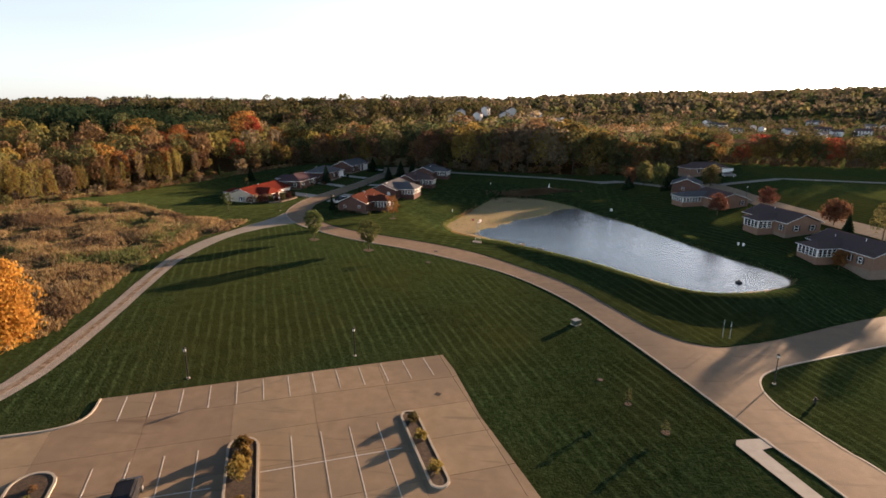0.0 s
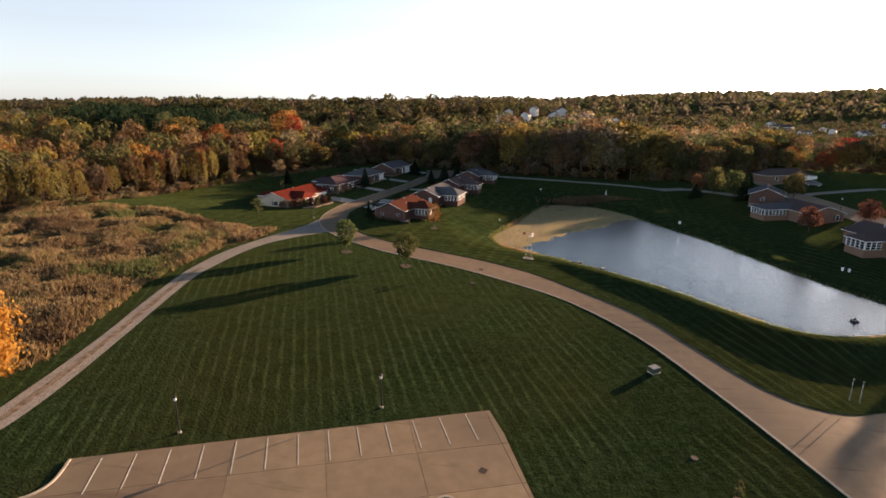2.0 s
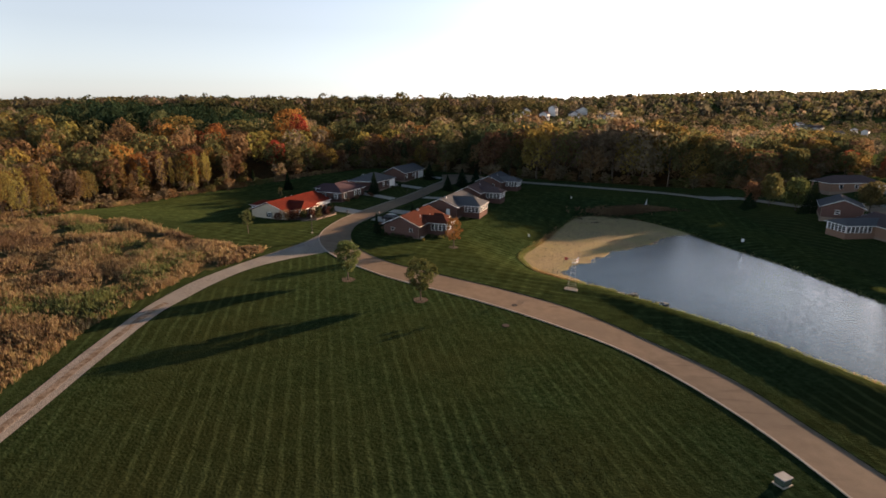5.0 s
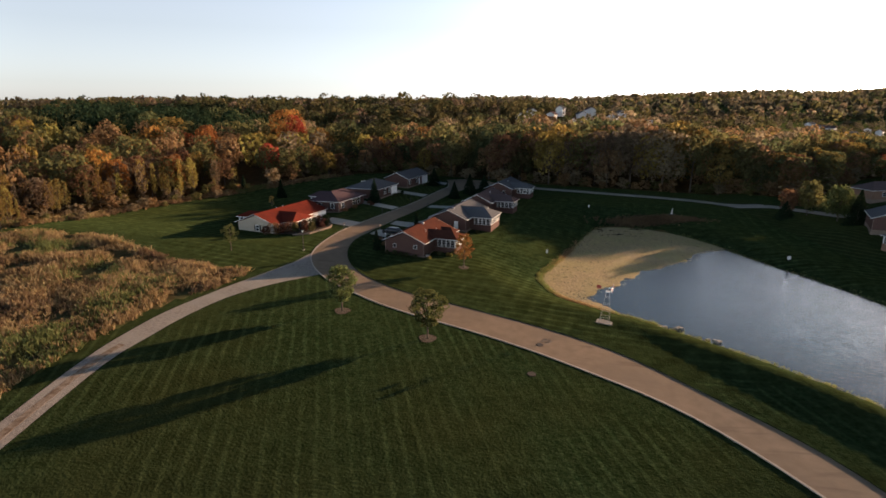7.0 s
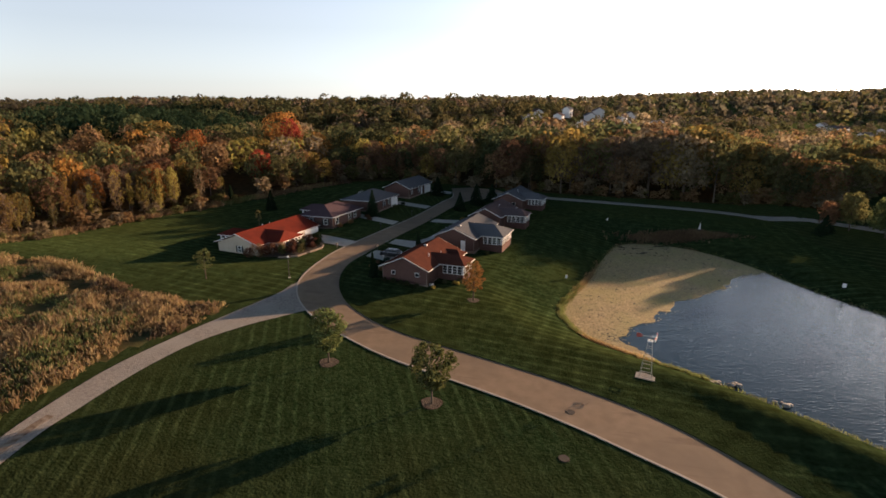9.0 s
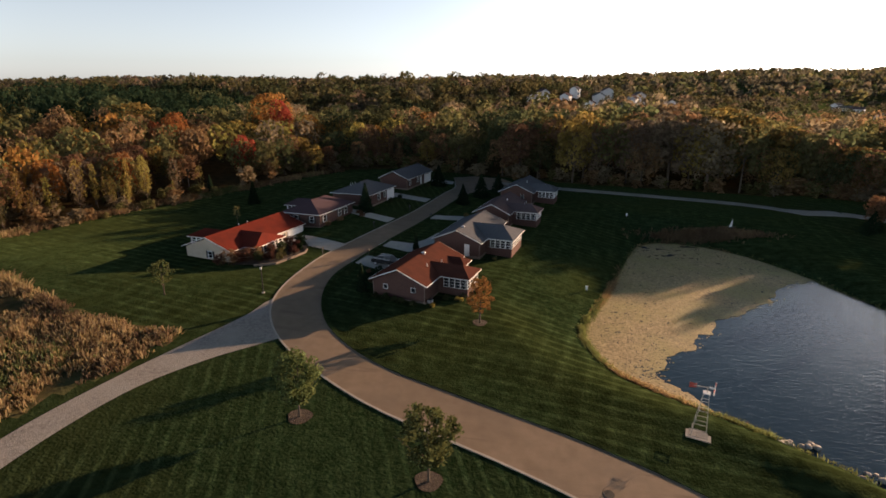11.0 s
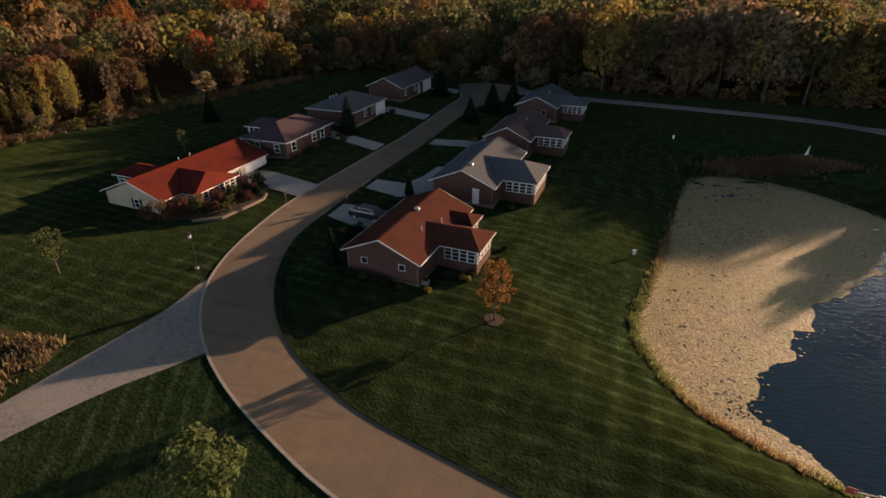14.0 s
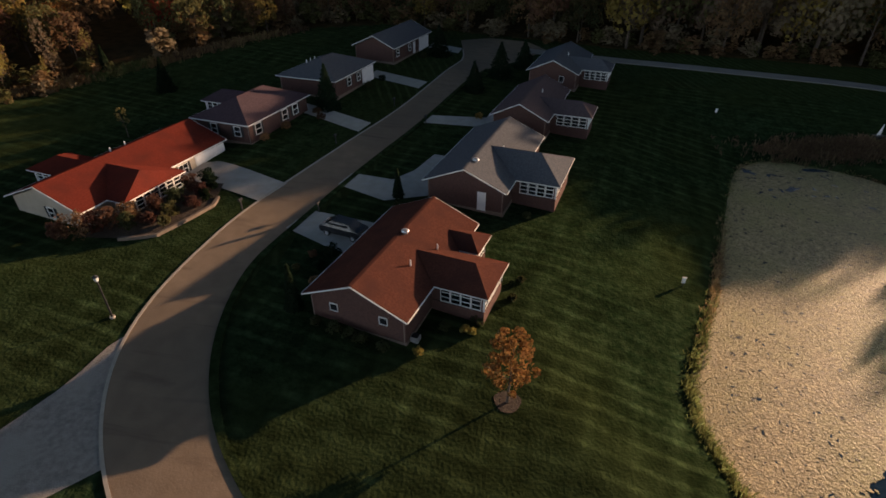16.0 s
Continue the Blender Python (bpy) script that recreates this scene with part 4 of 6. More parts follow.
def trunk_mesh(rng, height, radius, low, thick, limbs=6):
    bm = bmesh.new()

    def tube(path, r0, r1, n=6):
        rings = []
        for i, p in enumerate(path):
            r = r0 + (r1 - r0) * i / (len(path) - 1)
            rings.append([bm.verts.new((p[0] + r * math.cos(2 * math.pi * k / n), p[1] + r * math.sin(2 * math.pi * k / n), p[2])) for k in range(n)])
        for a, b in zip(rings, rings[1:]):
            for k in range(n):
                bm.faces.new((a[k], a[(k + 1) % n], b[(k + 1) % n], b[k]))

    top = height * 0.8
    tube([(0, 0, -0.4), (0, 0, low), (rng.uniform(-0.2, 0.2), rng.uniform(-0.2, 0.2), top)], thick, thick * 0.25, 7)
    for i in range(limbs):
        a = 2 * math.pi * (i / limbs + rng.random() * 0.15)
        z = low + (top - low) * rng.uniform(0.0, 0.6)
        r = radius * rng.uniform(0.5, 0.85)
        tube([(0, 0, z), (r * 0.5 * math.cos(a), r * 0.5 * math.sin(a), z + r * 0.45), (r * math.cos(a), r * math.sin(a), z + r * 0.95)], thick * 0.42, thick * 0.1, 5)
    me = bpy.data.meshes.new("trunk")
    bm.to_mesh(me)
    bm.free()
    me.materials.append(BARK)
    return me


def tree(name, x, y, height, radius, leaf, label, low=None, lumps=26, leaves=1600, size=0.22, shape="round", seed=1, thick=None, group="", meshes=None, clump=(0.27, 0.46)):
    rng = np.random.default_rng(seed)
    low = height * 0.3 if low is None else low
    if meshes is None:
        meshes = (trunk_mesh(rng, height, radius, low, thick or height * 0.02), quads_mesh("crown", crown_data(rng, height, radius, low, lumps, leaves, size, shape, clump), LEAF[leaf]))
    root = empty(name, pose(x, y, ground_z(x, y), 0, 0, rng.uniform(0, 360)))
    for n, me in zip(("trunk", "crown"), meshes):
        new(n, me).parent = root
    tagged(root, label, "tree", group)
    return root


tree("lawn_tree", -29.7, 113.4, 6.9, 3.1, "maple", "young green maple standing in a mulch ring on the lawn", seed=3, low=1.0, lumps=60, leaves=3800, size=0.14, shape="vase", clump=(0.12, 0.24))
tree("lawn_tree", -16.9, 107.6, 6.9, 3.2, "maple", "spreading green maple standing in a mulch ring on the lawn", seed=4, low=1.1, lumps=60, leaves=3800, size=0.14, shape="vase", clump=(0.12, 0.24))
tree("lawn_tree", -14.6, 135.2, 6.5, 2.3, "amber", "orange-brown tree thin of leaf beside the brick house", seed=5, low=1.0, lumps=44, leaves=2000, size=0.12, clump=(0.12, 0.26))
tree("lawn_tree", -56.9, 134.6, 5.2, 2.1, "maple", "small pale green tree on the side lawn", seed=6, low=1.2, lumps=26, leaves=700, size=0.13, clump=(0.12, 0.24))
tree("maple_tree", -55.2, 58.6, 12.5, 6.4, "flame", "large bright orange maple at the meadow's edge", seed=7, low=0.8, lumps=44, leaves=12000, size=0.24)


# woods: single trees along the edge, then one mass of far crowns
rng = np.random.default_rng(11)
shapes = {}
for key in LEAF:
    for k in range(3):
        r = np.random.default_rng(100 + k)
        if key == "fir":
            shapes[key, k] = (trunk_mesh(r, 10, 2.4, 1.0, 0.2, 0), quads_mesh("crown", crown_data(r, 10, 2.6, 0.6, 40, 1200, 0.3, "cone"), LEAF[key]))
        else:
            shapes[key, k] = (trunk_mesh(r, 15, 4.6, 4.0, 0.3, 6), quads_mesh("crown", canopy_data(r, 14 + 2 * k, 1250, 0.028) * np.array([14.5, 14.5, 15.5]), LEAF[key]))
            if k:
                shapes[key, k + 3] = (trunk_mesh(r, 15, 3.6, 1.6, 0.14, 12), quads_mesh("crown", crown_data(r, 15, 4.4, 1.8, 64, 620, 0.25, "vase" if k == 1 else "round", (0.07, 0.2)), LEAF[key]))
            else:
                shapes[key, k + 3] = (trunk_mesh(r, 15, 2.6, 2.0, 0.16, 8), quads_mesh("crown", crown_data(r, 15, 3.4, 1.4, 46, 560, 0.3, "spire", (0.1, 0.28)), LEAF[key]))


def wood_tree(x, y, height, key, label, group="trees along the wood's edge", slim=1.0):
    t = tree("wood_tree", x, y, height, 5, key, label, meshes=shapes[key, int(rng.integers(3)) + (3 if slim < 0.75 and key != "fir" else 0)], seed=int(rng.integers(1e6)), group=group)
    k = height / (10 if key == "fir" else 15)
    t.scale = (k * slim * rng.uniform(0.85, 1.15), k * slim * rng.uniform(0.85, 1.15), k)
    return t


WORDS = {"green": "dark green", "olive": "olive green", "gold": "golden yellow", "orange": "orange", "rust": "rusty brown", "red": "bright red", "lime": "yellow-green", "fir": "dark evergreen", "brown": "pale brown", "maple": "fresh green", "amber": "amber brown", "dull": "haze-greyed olive", "flame": "bright orange", "wine": "dark red-brown"}
EDGE_W = catmull([(-190, 62), (-140, 100), (-116, 130), (-107, 147), (-101, 165), (-94, 181), (-87, 194)], 5)
brush, back_row = [], []
for ex, ey in EDGE_W:
    for row in range(5):
        if row < 3 and rng.random() < 0.45:
            continue
        deep = max(0, row - 2)
        px, py = ex - deep * 6 + rng.uniform(-3.5, 3.5), ey + deep * 3 + rng.uniform(-3.5, 3.5)
        key = rng.choice(["lime", "gold", "olive", "brown"], p=[0.42, 0.34, 0.08, 0.16]) if row < 3 else rng.choice(["gold", "orange", "olive", "rust", "brown"], p=[0.16, 0.08, 0.2, 0.26, 0.3])
        wood_tree(px, py, rng.uniform(4.0, 12.0) if row < 3 else rng.uniform(7, 11), key, WORDS[key] + " autumn tree at the edge of the meadow", "trees at the meadow's edge", rng.uniform(0.55, 0.74) if row < 3 else rng.uniform(0.8, 1.1))
    for row in range(3):
        px, py = ex + 4.5 - row * 4 + rng.uniform(-3, 3), ey - 2 + row * 2 + rng.uniform(-3, 3)
        brush.append((px, py, ground_z(px, py) - 0.6, rng.uniform(1.6, 4.2), rng.choice(["brown", "olive", "rust"])))
EDGE_N = catmull([(-80, 207), (-66, 231), (-46, 241), (-20, 238), (8, 235), (35, 236), (60, 235), (72, 226), (80, 221), (90, 227), (98, 235), (108, 239), (118, 243), (127, 262), (132, 290)], 6)
for ex, ey in EDGE_N:
    for row in range(3 if ex > 20 else 2):
        px, py = ex + rng.uniform(-4, 4), ey + row * 8 + rng.uniform(-3, 4)
        key = rng.choice(["green", "olive", "rust", "gold"], p=[0.26, 0.30, 0.32, 0.12]) if ex < 0 else rng.choice(["olive", "rust", "gold", "green"], p=[0.42, 0.18, 0.20, 0.20]) if ex > 52 else rng.choice(["olive", "rust", "brown", "gold"], p=[0.16, 0.16, 0.54, 0.14])
        tall = (rng.uniform(0.55, 0.95) if row == 0 else rng.uniform(0.78, 1.08)) * np.interp(ex, [-80, -40, -10, 20, 45, 60, 72, 80, 90, 110], [10.5, 13, 17, 20.5, 23, 21.5, 16, 12.5, 12, 12])
        if row == 0:
            wood_tree(px, py, tall, key, WORDS[key] + " tall tree in the dark front of the wood")
        else:
            back_row.append((px, py, ground_z(px, py) - 0.5, tall, key))
    for row in range(2):
        px, py = ex + rng.uniform(-4, 4), ey - 4 + row * 3 + rng.uniform(-1.5, 1.5)
        brush.append((px, py, ground_z(px, py) - 0.6, rng.uniform(3.0, 6.5), rng.choice(["brown", "olive", "rust"])))


# single crowns that stand out by their colour or height
for x, y, h, key, slim in ((-99.6, 264.6, 19.0, "orange", 1.25), (-94.5, 262.0, 17.0, "red", 0.8), (-83.1, 210.4, 11.0, "red", 0.8), (-137.3, 241.3, 14.5, "gold", 1.35), (-115.7, 230.9, 13.5, "orange", 0.8), (-119.0, 236.0, 12.0, "orange", 0.8), (-72.0, 262.0, 16.5, "green", 1.3), (-58.0, 268.0, 17.0, "green", 1.2)):
    wood_tree(x, y, h, key, WORDS[key] + " tree that stands out in the wood", slim=slim)
for k in range(16):
    wood_tree(-78.5 + rng.uniform(-11, 11), 251.8 + rng.uniform(-6, 6), rng.uniform(9, 14), "gold", "slender golden aspen in a stand before the wood", "golden aspens", rng.uniform(0.55, 0.74))
for k in range(14):
    wood_tree(-109.6 + rng.uniform(-9, 9), 133.2 + rng.uniform(-7, 7), rng.uniform(8, 14), "lime" if k % 3 else "gold", "tall thin-leaved golden tree at the meadow's edge", "trees at the meadow's edge", rng.uniform(0.6, 0.74))
for k in range(9):
    wood_tree(-95.3 + rng.uniform(-4, 4), 178.7 + rng.uniform(-5, 5), rng.uniform(7, 11.5), "lime", "slender yellow-green sapling at the meadow's edge", "trees at the meadow's edge", rng.uniform(0.55, 0.74))


def woods(name, spots, height, label, leaves, size, spread=1.0):
    """Many crowns far off as one mass."""
    blocks, index = [], []
    keys = list(LEAF)
    proto = [canopy_data(np.random.default_rng(500 + k), 11 + k, leaves, size) if height else crown_data(np.random.default_rng(500 + k), 1.0, 0.33, 0.1, 12, leaves, size) for k in range(10)]
    for x, y, z, hgt, key in spots:
        q = proto[int(rng.integers(10))]
        a = rng.uniform(0, 6.28)
        rot = np.array([[math.cos(a), -math.sin(a), 0], [math.sin(a), math.cos(a), 0], [0, 0, 1]])
        w = rng.uniform(0.78, 1.2) * spread
        blocks.append((q @ rot.T) * np.array([hgt * w, hgt * w, hgt]) + np.array([x, y, z]))
        index += [keys.index(key)] * (len(q) // 4)
    me = quads_mesh(name, np.concatenate(blocks), list(LEAF.values()))
    me.polygons.foreach_set("material_index", index)
    return tagged(new(name, me), label, "woods", kind="stuff")


spots = []
for lo, hi, gap in ((140, 330, 9.6), (330, 640, 10.0)):
    for gy0 in np.arange(lo, hi, gap):
        for gx0 in np.arange(-420, 330, gap):
            spots.append((gx0 + rng.uniform(-4.2, 4.2), gy0 + rng.uniform(-4.2, 4.2)))
spots = np.array(spots)
d = poly_distance(WOODS_POLY, spots[:, 0], spots[:, 1])
vis = (np.abs(spots[:, 0] + 20) < spots[:, 1] * 1.05 + 60)
spots = spots[(d < -12) & vis]
zs = terrain(spots[:, 0], spots[:, 1])
TOWN = [(2 + 7.4 * k, 464 + 15 * math.sin(k * 2.1)) for k in range(15)]
# hillside in shade: the shade is put into darker crown colours
SHADED_HILL_POLY = [(-170, 232), (-122, 258), (-150, 360), (-235, 470), (-320, 420), (-225, 285)]
rows = []
for (x, y), z in zip(spots, zs):
    glade = x < -52 and y < 262
    if poly_distance(SHADED_HILL_POLY, np.array([x]), np.array([y]))[0] < rng.uniform(-6, 6):
        key, tall = rng.choice(["fir", "green"], p=[0.8, 0.2]), rng.uniform(13, 18)
    elif -96 < x < -48 and y < 252:
        key = rng.choice(["gold", "lime", "orange", "rust", "red", "brown"], p=[0.3, 0.2, 0.13, 0.2, 0.05, 0.12])
        tall = rng.uniform(9, 15)
    elif glade:
        key = rng.choice(["gold", "orange", "rust", "red", "olive", "lime"], p=[0.10, 0.10, 0.36, 0.03, 0.35, 0.06])
        tall = rng.uniform(10, 15)
    else:
        kin = 0.52 + 0.75 * noise.noise(Vector((x * 0.035, y * 0.035, 9.0))) + rng.uniform(-0.22, 0.22) + 0.12 * float(ss(0, 60, x)) * (y < 330)
        key = ("green", "olive", "brown", "rust", "gold", "orange")[int(np.searchsorted([0.40, 0.66, 0.78, 0.92, 1.04], kin))]
        # far crowns swap warm leaves for dull ones, haze put into their colour
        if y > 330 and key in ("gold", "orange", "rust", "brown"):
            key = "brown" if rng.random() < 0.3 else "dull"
        if key == "orange" and rng.random() < 0.3:
            key = "red"
        tall = np.interp(x, [-260, -70, -20, 15, 45, 60, 75, 90, 110], [13, 14, 18, 21, 23, 21.5, 18, 16, 15.5])
        tall = min(tall, np.interp(y, [290, 325], [40, 20]))
        tall = max(tall, np.interp(y, [290, 400], [0, 19])) * rng.uniform(0.66, 1.1) * (1.18 if rng.random() < 0.1 and x < 60 else 1.0) - 9.5 * float(knoll(x, y))
        if any(abs(x - a) < 4.5 and -50 < y - b < 7 for a, b in TOWN):
            continue
    rows.append((x, y, z - (1 if y < 330 else 4), tall, key))
woods("woodland", [r_ for r_ in rows if r_[1] < 330], 1, "dense autumn woodland of green, rust and gold crowns", 420, 0.042, 0.86)
woods("edge_brush", [(a, b, c, d_, e) for a, b, c, d_, e in brush], 0, "brown and olive brush along the foot of the wood", 260, 0.06, 1.7)
woods("back_woodland", back_row, 1, "tall olive and rusty crowns behind the wood's front", 520, 0.038, 0.86)
high = [r_ for r_ in rows if r_[1] >= 330 and r_[0] > 10 and r_[1] < 450]
woods("high_woodland", high, 1, "tall olive and haze-greyed crowns on the rise behind the wood", 340, 0.045, 0.84)
woods("hill_woodland", [r_ for r_ in rows if r_[1] >= 330 and r_ not in high], 1, "wooded hillside of green, olive and haze-greyed crowns", 150, 0.066, 0.9)


# ---- parking lot ----
MULCH = mat("bark_mulch", (0.05, 0.036, 0.026), (0.09, 0.065, 0.045), 4.0, 0.95, 0.6, 12.0)
AX = Vector((0.316, -0.949))
SIDE = Vector((0.949, 0.316))


def line_mark(a, b):
    tagged(ribbon("stall_line", [(a[0] + (b[0] - a[0]) * k / 4, a[1] + (b[1] - a[1]) * k / 4) for k in range(5)], 0.045, 0.03, 0.078, PAINT), "worn white painted stall line", "road marking", "parking stall lines", kind="structure")


for i in range(13):
    f = i / 12
    line_mark((-35.0 + 31.6 * f, 51.5 + 11.5 * f), (-33.6 + 31.7 * f, 47.3 + 11.7 * f))
for i in range(4):
    line_mark((-15.7 + 2.72 * i, 46.2 + 0.95 * i), (-12.0 + 2.72 * i, 35.2 + 0.95 * i))
    line_mark((-31.7 + 2.68 * i, 40.5 + 1.0 * i), (-28.0 + 2.68 * i, 29.5 + 1.0 * i))
line_mark((-17.0, 41.0), (-4.6, 45.2))
line_mark((-30.0, 36.0), (-20.5, 38.8))


def island(a, b, half, label):
    """A planted island: mulch ringed by a rounded kerb."""
    a, b = Vector(a), Vector(b)
    d = (b - a).normalized()
    n2 = Vector((-d.y, d.x))
    ring = [a + (n2 * math.cos(t) - d * math.sin(t)) * half for t in np.linspace(0, math.pi, 9)] + [b + (-n2 * math.cos(t) + d * math.sin(t)) * half for t in np.linspace(0, math.pi, 9)]
    ring = [tuple(p) for p in ring]
    root = drape("planting_island", ring, 0.16, MULCH, cell=3.0)
    tagged(root, label, "planting bed", "parking lot islands")
    ribbon("kerb", ring + [ring[0]], 0.11, 0.3, 0.22, KERB, root)["label"] = "pale concrete kerb round the mulch"


island((-4.25, 50.3), (-0.9, 40.9), 0.85, "long mulched island with a pale kerb and low green shrubs")
island((-19.7, 44.2), (-16.0, 33.0), 1.35, "mulched island with golden ornamental grasses and a pale kerb")
island((-35.3, 38.0), (-32.5, 29.5), 1.7, "mulched island with a rounded pale kerb")


def shrub(x, y, radius, height, leaf, label, seed, leaves=500, size=0.1, group="", lift=0.15, name="shrub"):
    rng2 = np.random.default_rng(seed)
    bm = bmesh.new()
    for k in range(5):
        a = rng2.uniform(0, 6.28)
        tip = Vector((math.cos(a) * radius * 0.5, math.sin(a) * radius * 0.5, height * 0.6))
        v = [bm.verts.new(q) for q in ((-0.03, 0, -0.1), (0.03, 0, -0.1), tip)]
        bm.faces.new(v)
        w = [bm.verts.new(q) for q in ((0, -0.03, -0.1), (0, 0.03, -0.1), tip)]
        bm.faces.new(w)
    root = empty(name, pose(x, y, ground_z(x, y) + lift))
    part("stems", bm, BARK, root)
    q = crown_data(rng2, height, radius, 0.0, 14, leaves, size)
    new("foliage", quads_mesh("foliage", q, LEAF[leaf])).parent = root
    return tagged(root, label, "shrub", group)


for i, (x, y) in enumerate(((-3.9, 49.6), (-2.9, 46.6), (-1.3, 42.2))):
    shrub(x, y, 0.85, 0.9, "lime" if i else "olive", "low green shrub on the mulched parking island", 20 + i, group="island shrubs")
for i, (x, y, r) in enumerate(((-19.6, 44.0, 0.95), (-19.0, 42.2, 1.0), (-18.6, 40.2, 1.35), (-17.3, 36.6, 0.8))):
    shrub(x, y, r, r * 1.3, "gold", "rounded golden ornamental grass clump on the island", 30 + i, 900, 0.12, "island grasses", name="ornamental_grass")
shrub(-34.4, 36.2, 0.5, 0.5, "olive", "small green shrub on the mulched island", 41, 200)
for i in range(3):
    shrub(-34.9 + i * 0.7, 37.6 - i * 1.6, 0.5, 0.35, "rust", "low brown ground cover on the island", 50 + i, 200, 0.09)


def car(x, y, heading, paint, label):
    root = empty("parked_car", pose(x, y, ground_z(x, y) + 0.07, 0, 0, heading))
    bm = bmesh.new()
    prof = [(-2.25, 0.35), (-2.3, 0.75), (-2.1, 1.0), (-1.45, 1.08), (-0.95, 1.55), (0.9, 1.62), (1.75, 1.1), (2.2, 1.0), (2.3, 0.7), (2.2, 0.35)]
    left = [bm.verts.new((-0.88 if z < 1.2 else -0.7, u, z)) for u, z in prof]
    right = [bm.verts.new((0.88 if z < 1.2 else 0.7, u, z)) for u, z in prof]
    bm.faces.new(left)
    bm.faces.new(right[::-1])
    for i in range(len(prof)):
        j = (i + 1) % len(prof)
        bm.faces.new((left[i], left[j], right[j], right[i]))
    bmesh.ops.recalc_face_normals(bm, faces=bm.faces[:])
    bmesh.ops.bevel(bm, geom=bm.edges[:], offset=0.06, segments=2, affect="EDGES")
    part("body", bm, paint, root)
    for pts, name in ((((-0.62, -1.42, 1.13), (0.62, -1.42, 1.13), (0.56, -1.0, 1.53), (-0.56, -1.0, 1.53)), "windscreen"), (((0.62, 1.68, 1.17), (-0.62, 1.68, 1.17), (-0.56, 0.98, 1.58), (0.56, 0.98, 1.58)), "rear_window")):
        bm = bmesh.new()
        f = bm.faces.new([bm.verts.new(q) for q in pts])
        g = bmesh.ops.extrude_face_region(bm, geom=[f])
        for q in [w for w in g["geom"] if isinstance(w, bmesh.types.BMVert)]:
            q.co.z += 0.05
        part(name, bm, GLASS, root)
    for s_ in (-1, 1):
        part("side_window", boxes((s_ * 0.80 - 0.02, s_ * 0.80 + 0.02, -0.85, 1.2, 1.14, 1.46)), GLASS, root)
        for v in (-1.4, 1.4):
            bm = bmesh.new()
            bmesh.ops.create_cone(bm, cap_ends=True, segments=18, radius1=0.33, radius2=0.33, depth=0.2, matrix=Matrix.Translation((s_ * 0.82, v, 0.33)) @ Matrix.Rotation(math.pi / 2, 4, "Y"))
            wheel = part("wheel", bm, BLACK, root)
            bm = bmesh.new()
            bmesh.ops.create_cone(bm, cap_ends=True, segments=14, radius1=0.2, radius2=0.18, depth=0.04, matrix=Matrix.Translation((s_ * 0.93, v, 0.33)) @ Matrix.Rotation(math.pi / 2, 4, "Y"))
            part("rim", bm, METAL, wheel)
    return tagged(root, label, "car")


CAR_DARK = mat("dark_car_paint", (0.012, 0.012, 0.014), (0.02, 0.02, 0.022), 1.0, 0.25, spec=0.6)
CAR_SILVER = mat("silver_car_paint", (0.13, 0.135, 0.145), (0.17, 0.175, 0.185), 1.0, 0.3, metal=0.5)
car(-26.4, 36.6, 18.4, CAR_DARK, "black car parked between white lines in the lot")
car(-30.6, 152, 74, CAR_DARK, "black car parked on the drive of the red-roofed brick house")
car(101.9, 195.7, 70, CAR_SILVER, "dull grey car parked on the drive of the far house")


tagged(ribbon("kerb", catmull([(-52, 41.2), (-43, 44.1), (-39.4, 45.3), (-37.5, 46.6), (-36.9, 48.3), (-37.5, 50.9)], 6), 0.1, 0.3, 0.16, KERB), "pale concrete kerb at the parking lot's corner", "kerb", kind="structure")

# ---- street furniture ----
def lamp_post(x, y, label, height=3.9):
    root = empty("street_lamp", pose(x, y, ground_z(x, y)))
    def cyl(r1, r2, z0, z1, n=10):
        bm = bmesh.new()
        bmesh.ops.create_cone(bm, cap_ends=True, segments=n, radius1=r1, radius2=r2, depth=z1 - z0, matrix=Matrix.Translation((0, 0, (z0 + z1) / 2)))
        return bm
    part("base", cyl(0.22, 0.2, -0.2, 0.12, 14), KERB, root, "round pale concrete footing")
    part("pole", cyl(0.075, 0.05, 0.1, height - 0.55), BLACK, root)
    part("collar", cyl(0.09, 0.12, height - 0.58, height - 0.5), BLACK, root)
    lantern = part("lantern", cyl(0.12, 0.19, height - 0.5, height - 0.16, 8), LAMP_GLASS, root, "frosted lamp glass")
    part("cap", cyl(0.23, 0.04, height - 0.16, height + 0.02, 8), BLACK, lantern)
    return tagged(root, label, "street lamp", "lamp posts")


LAMP_GLASS = mat("frosted_glass", (0.55, 0.55, 0.52), (0.65, 0.65, 0.62), 3.0, 0.25)
lamp_post(-30.4, 55.9, "black lamp post with a lantern beside the parking lot")
lamp_post(-12.2, 62.9, "black lamp post with a lantern beside the parking lot")
lamp_post(38.6, 57.7, "black lamp post with a lantern at the road junction")
lamp_post(-44.6, 138, "slim black lamp post with a lantern on the house lawn")
lamp_post(87.7, 157.1, "slim lamp post by the far side road")


def hydrant(x, y):
    root = empty("fire_hydrant", pose(x, y, ground_z(x, y)))
    def cyl(r1, r2, z0, z1):
        bm = bmesh.new()
        bmesh.ops.create_cone(bm, cap_ends=True, segments=10, radius1=r1, radius2=r2, depth=z1 - z0, matrix=Matrix.Translation((0, 0, (z0 + z1) / 2)))
        return bm
    part("barrel", cyl(0.14, 0.13, -0.1, 0.65), BLACK, root)
    part("bonnet", cyl(0.17, 0.05, 0.65, 0.85), BLACK, root)
    part("outlet", boxes((-0.28, 0.28, -0.07, 0.07, 0.42, 0.56)), BLACK, root)
    tagged(root, "dark fire hydrant on the lawn beside the road", "hydrant")


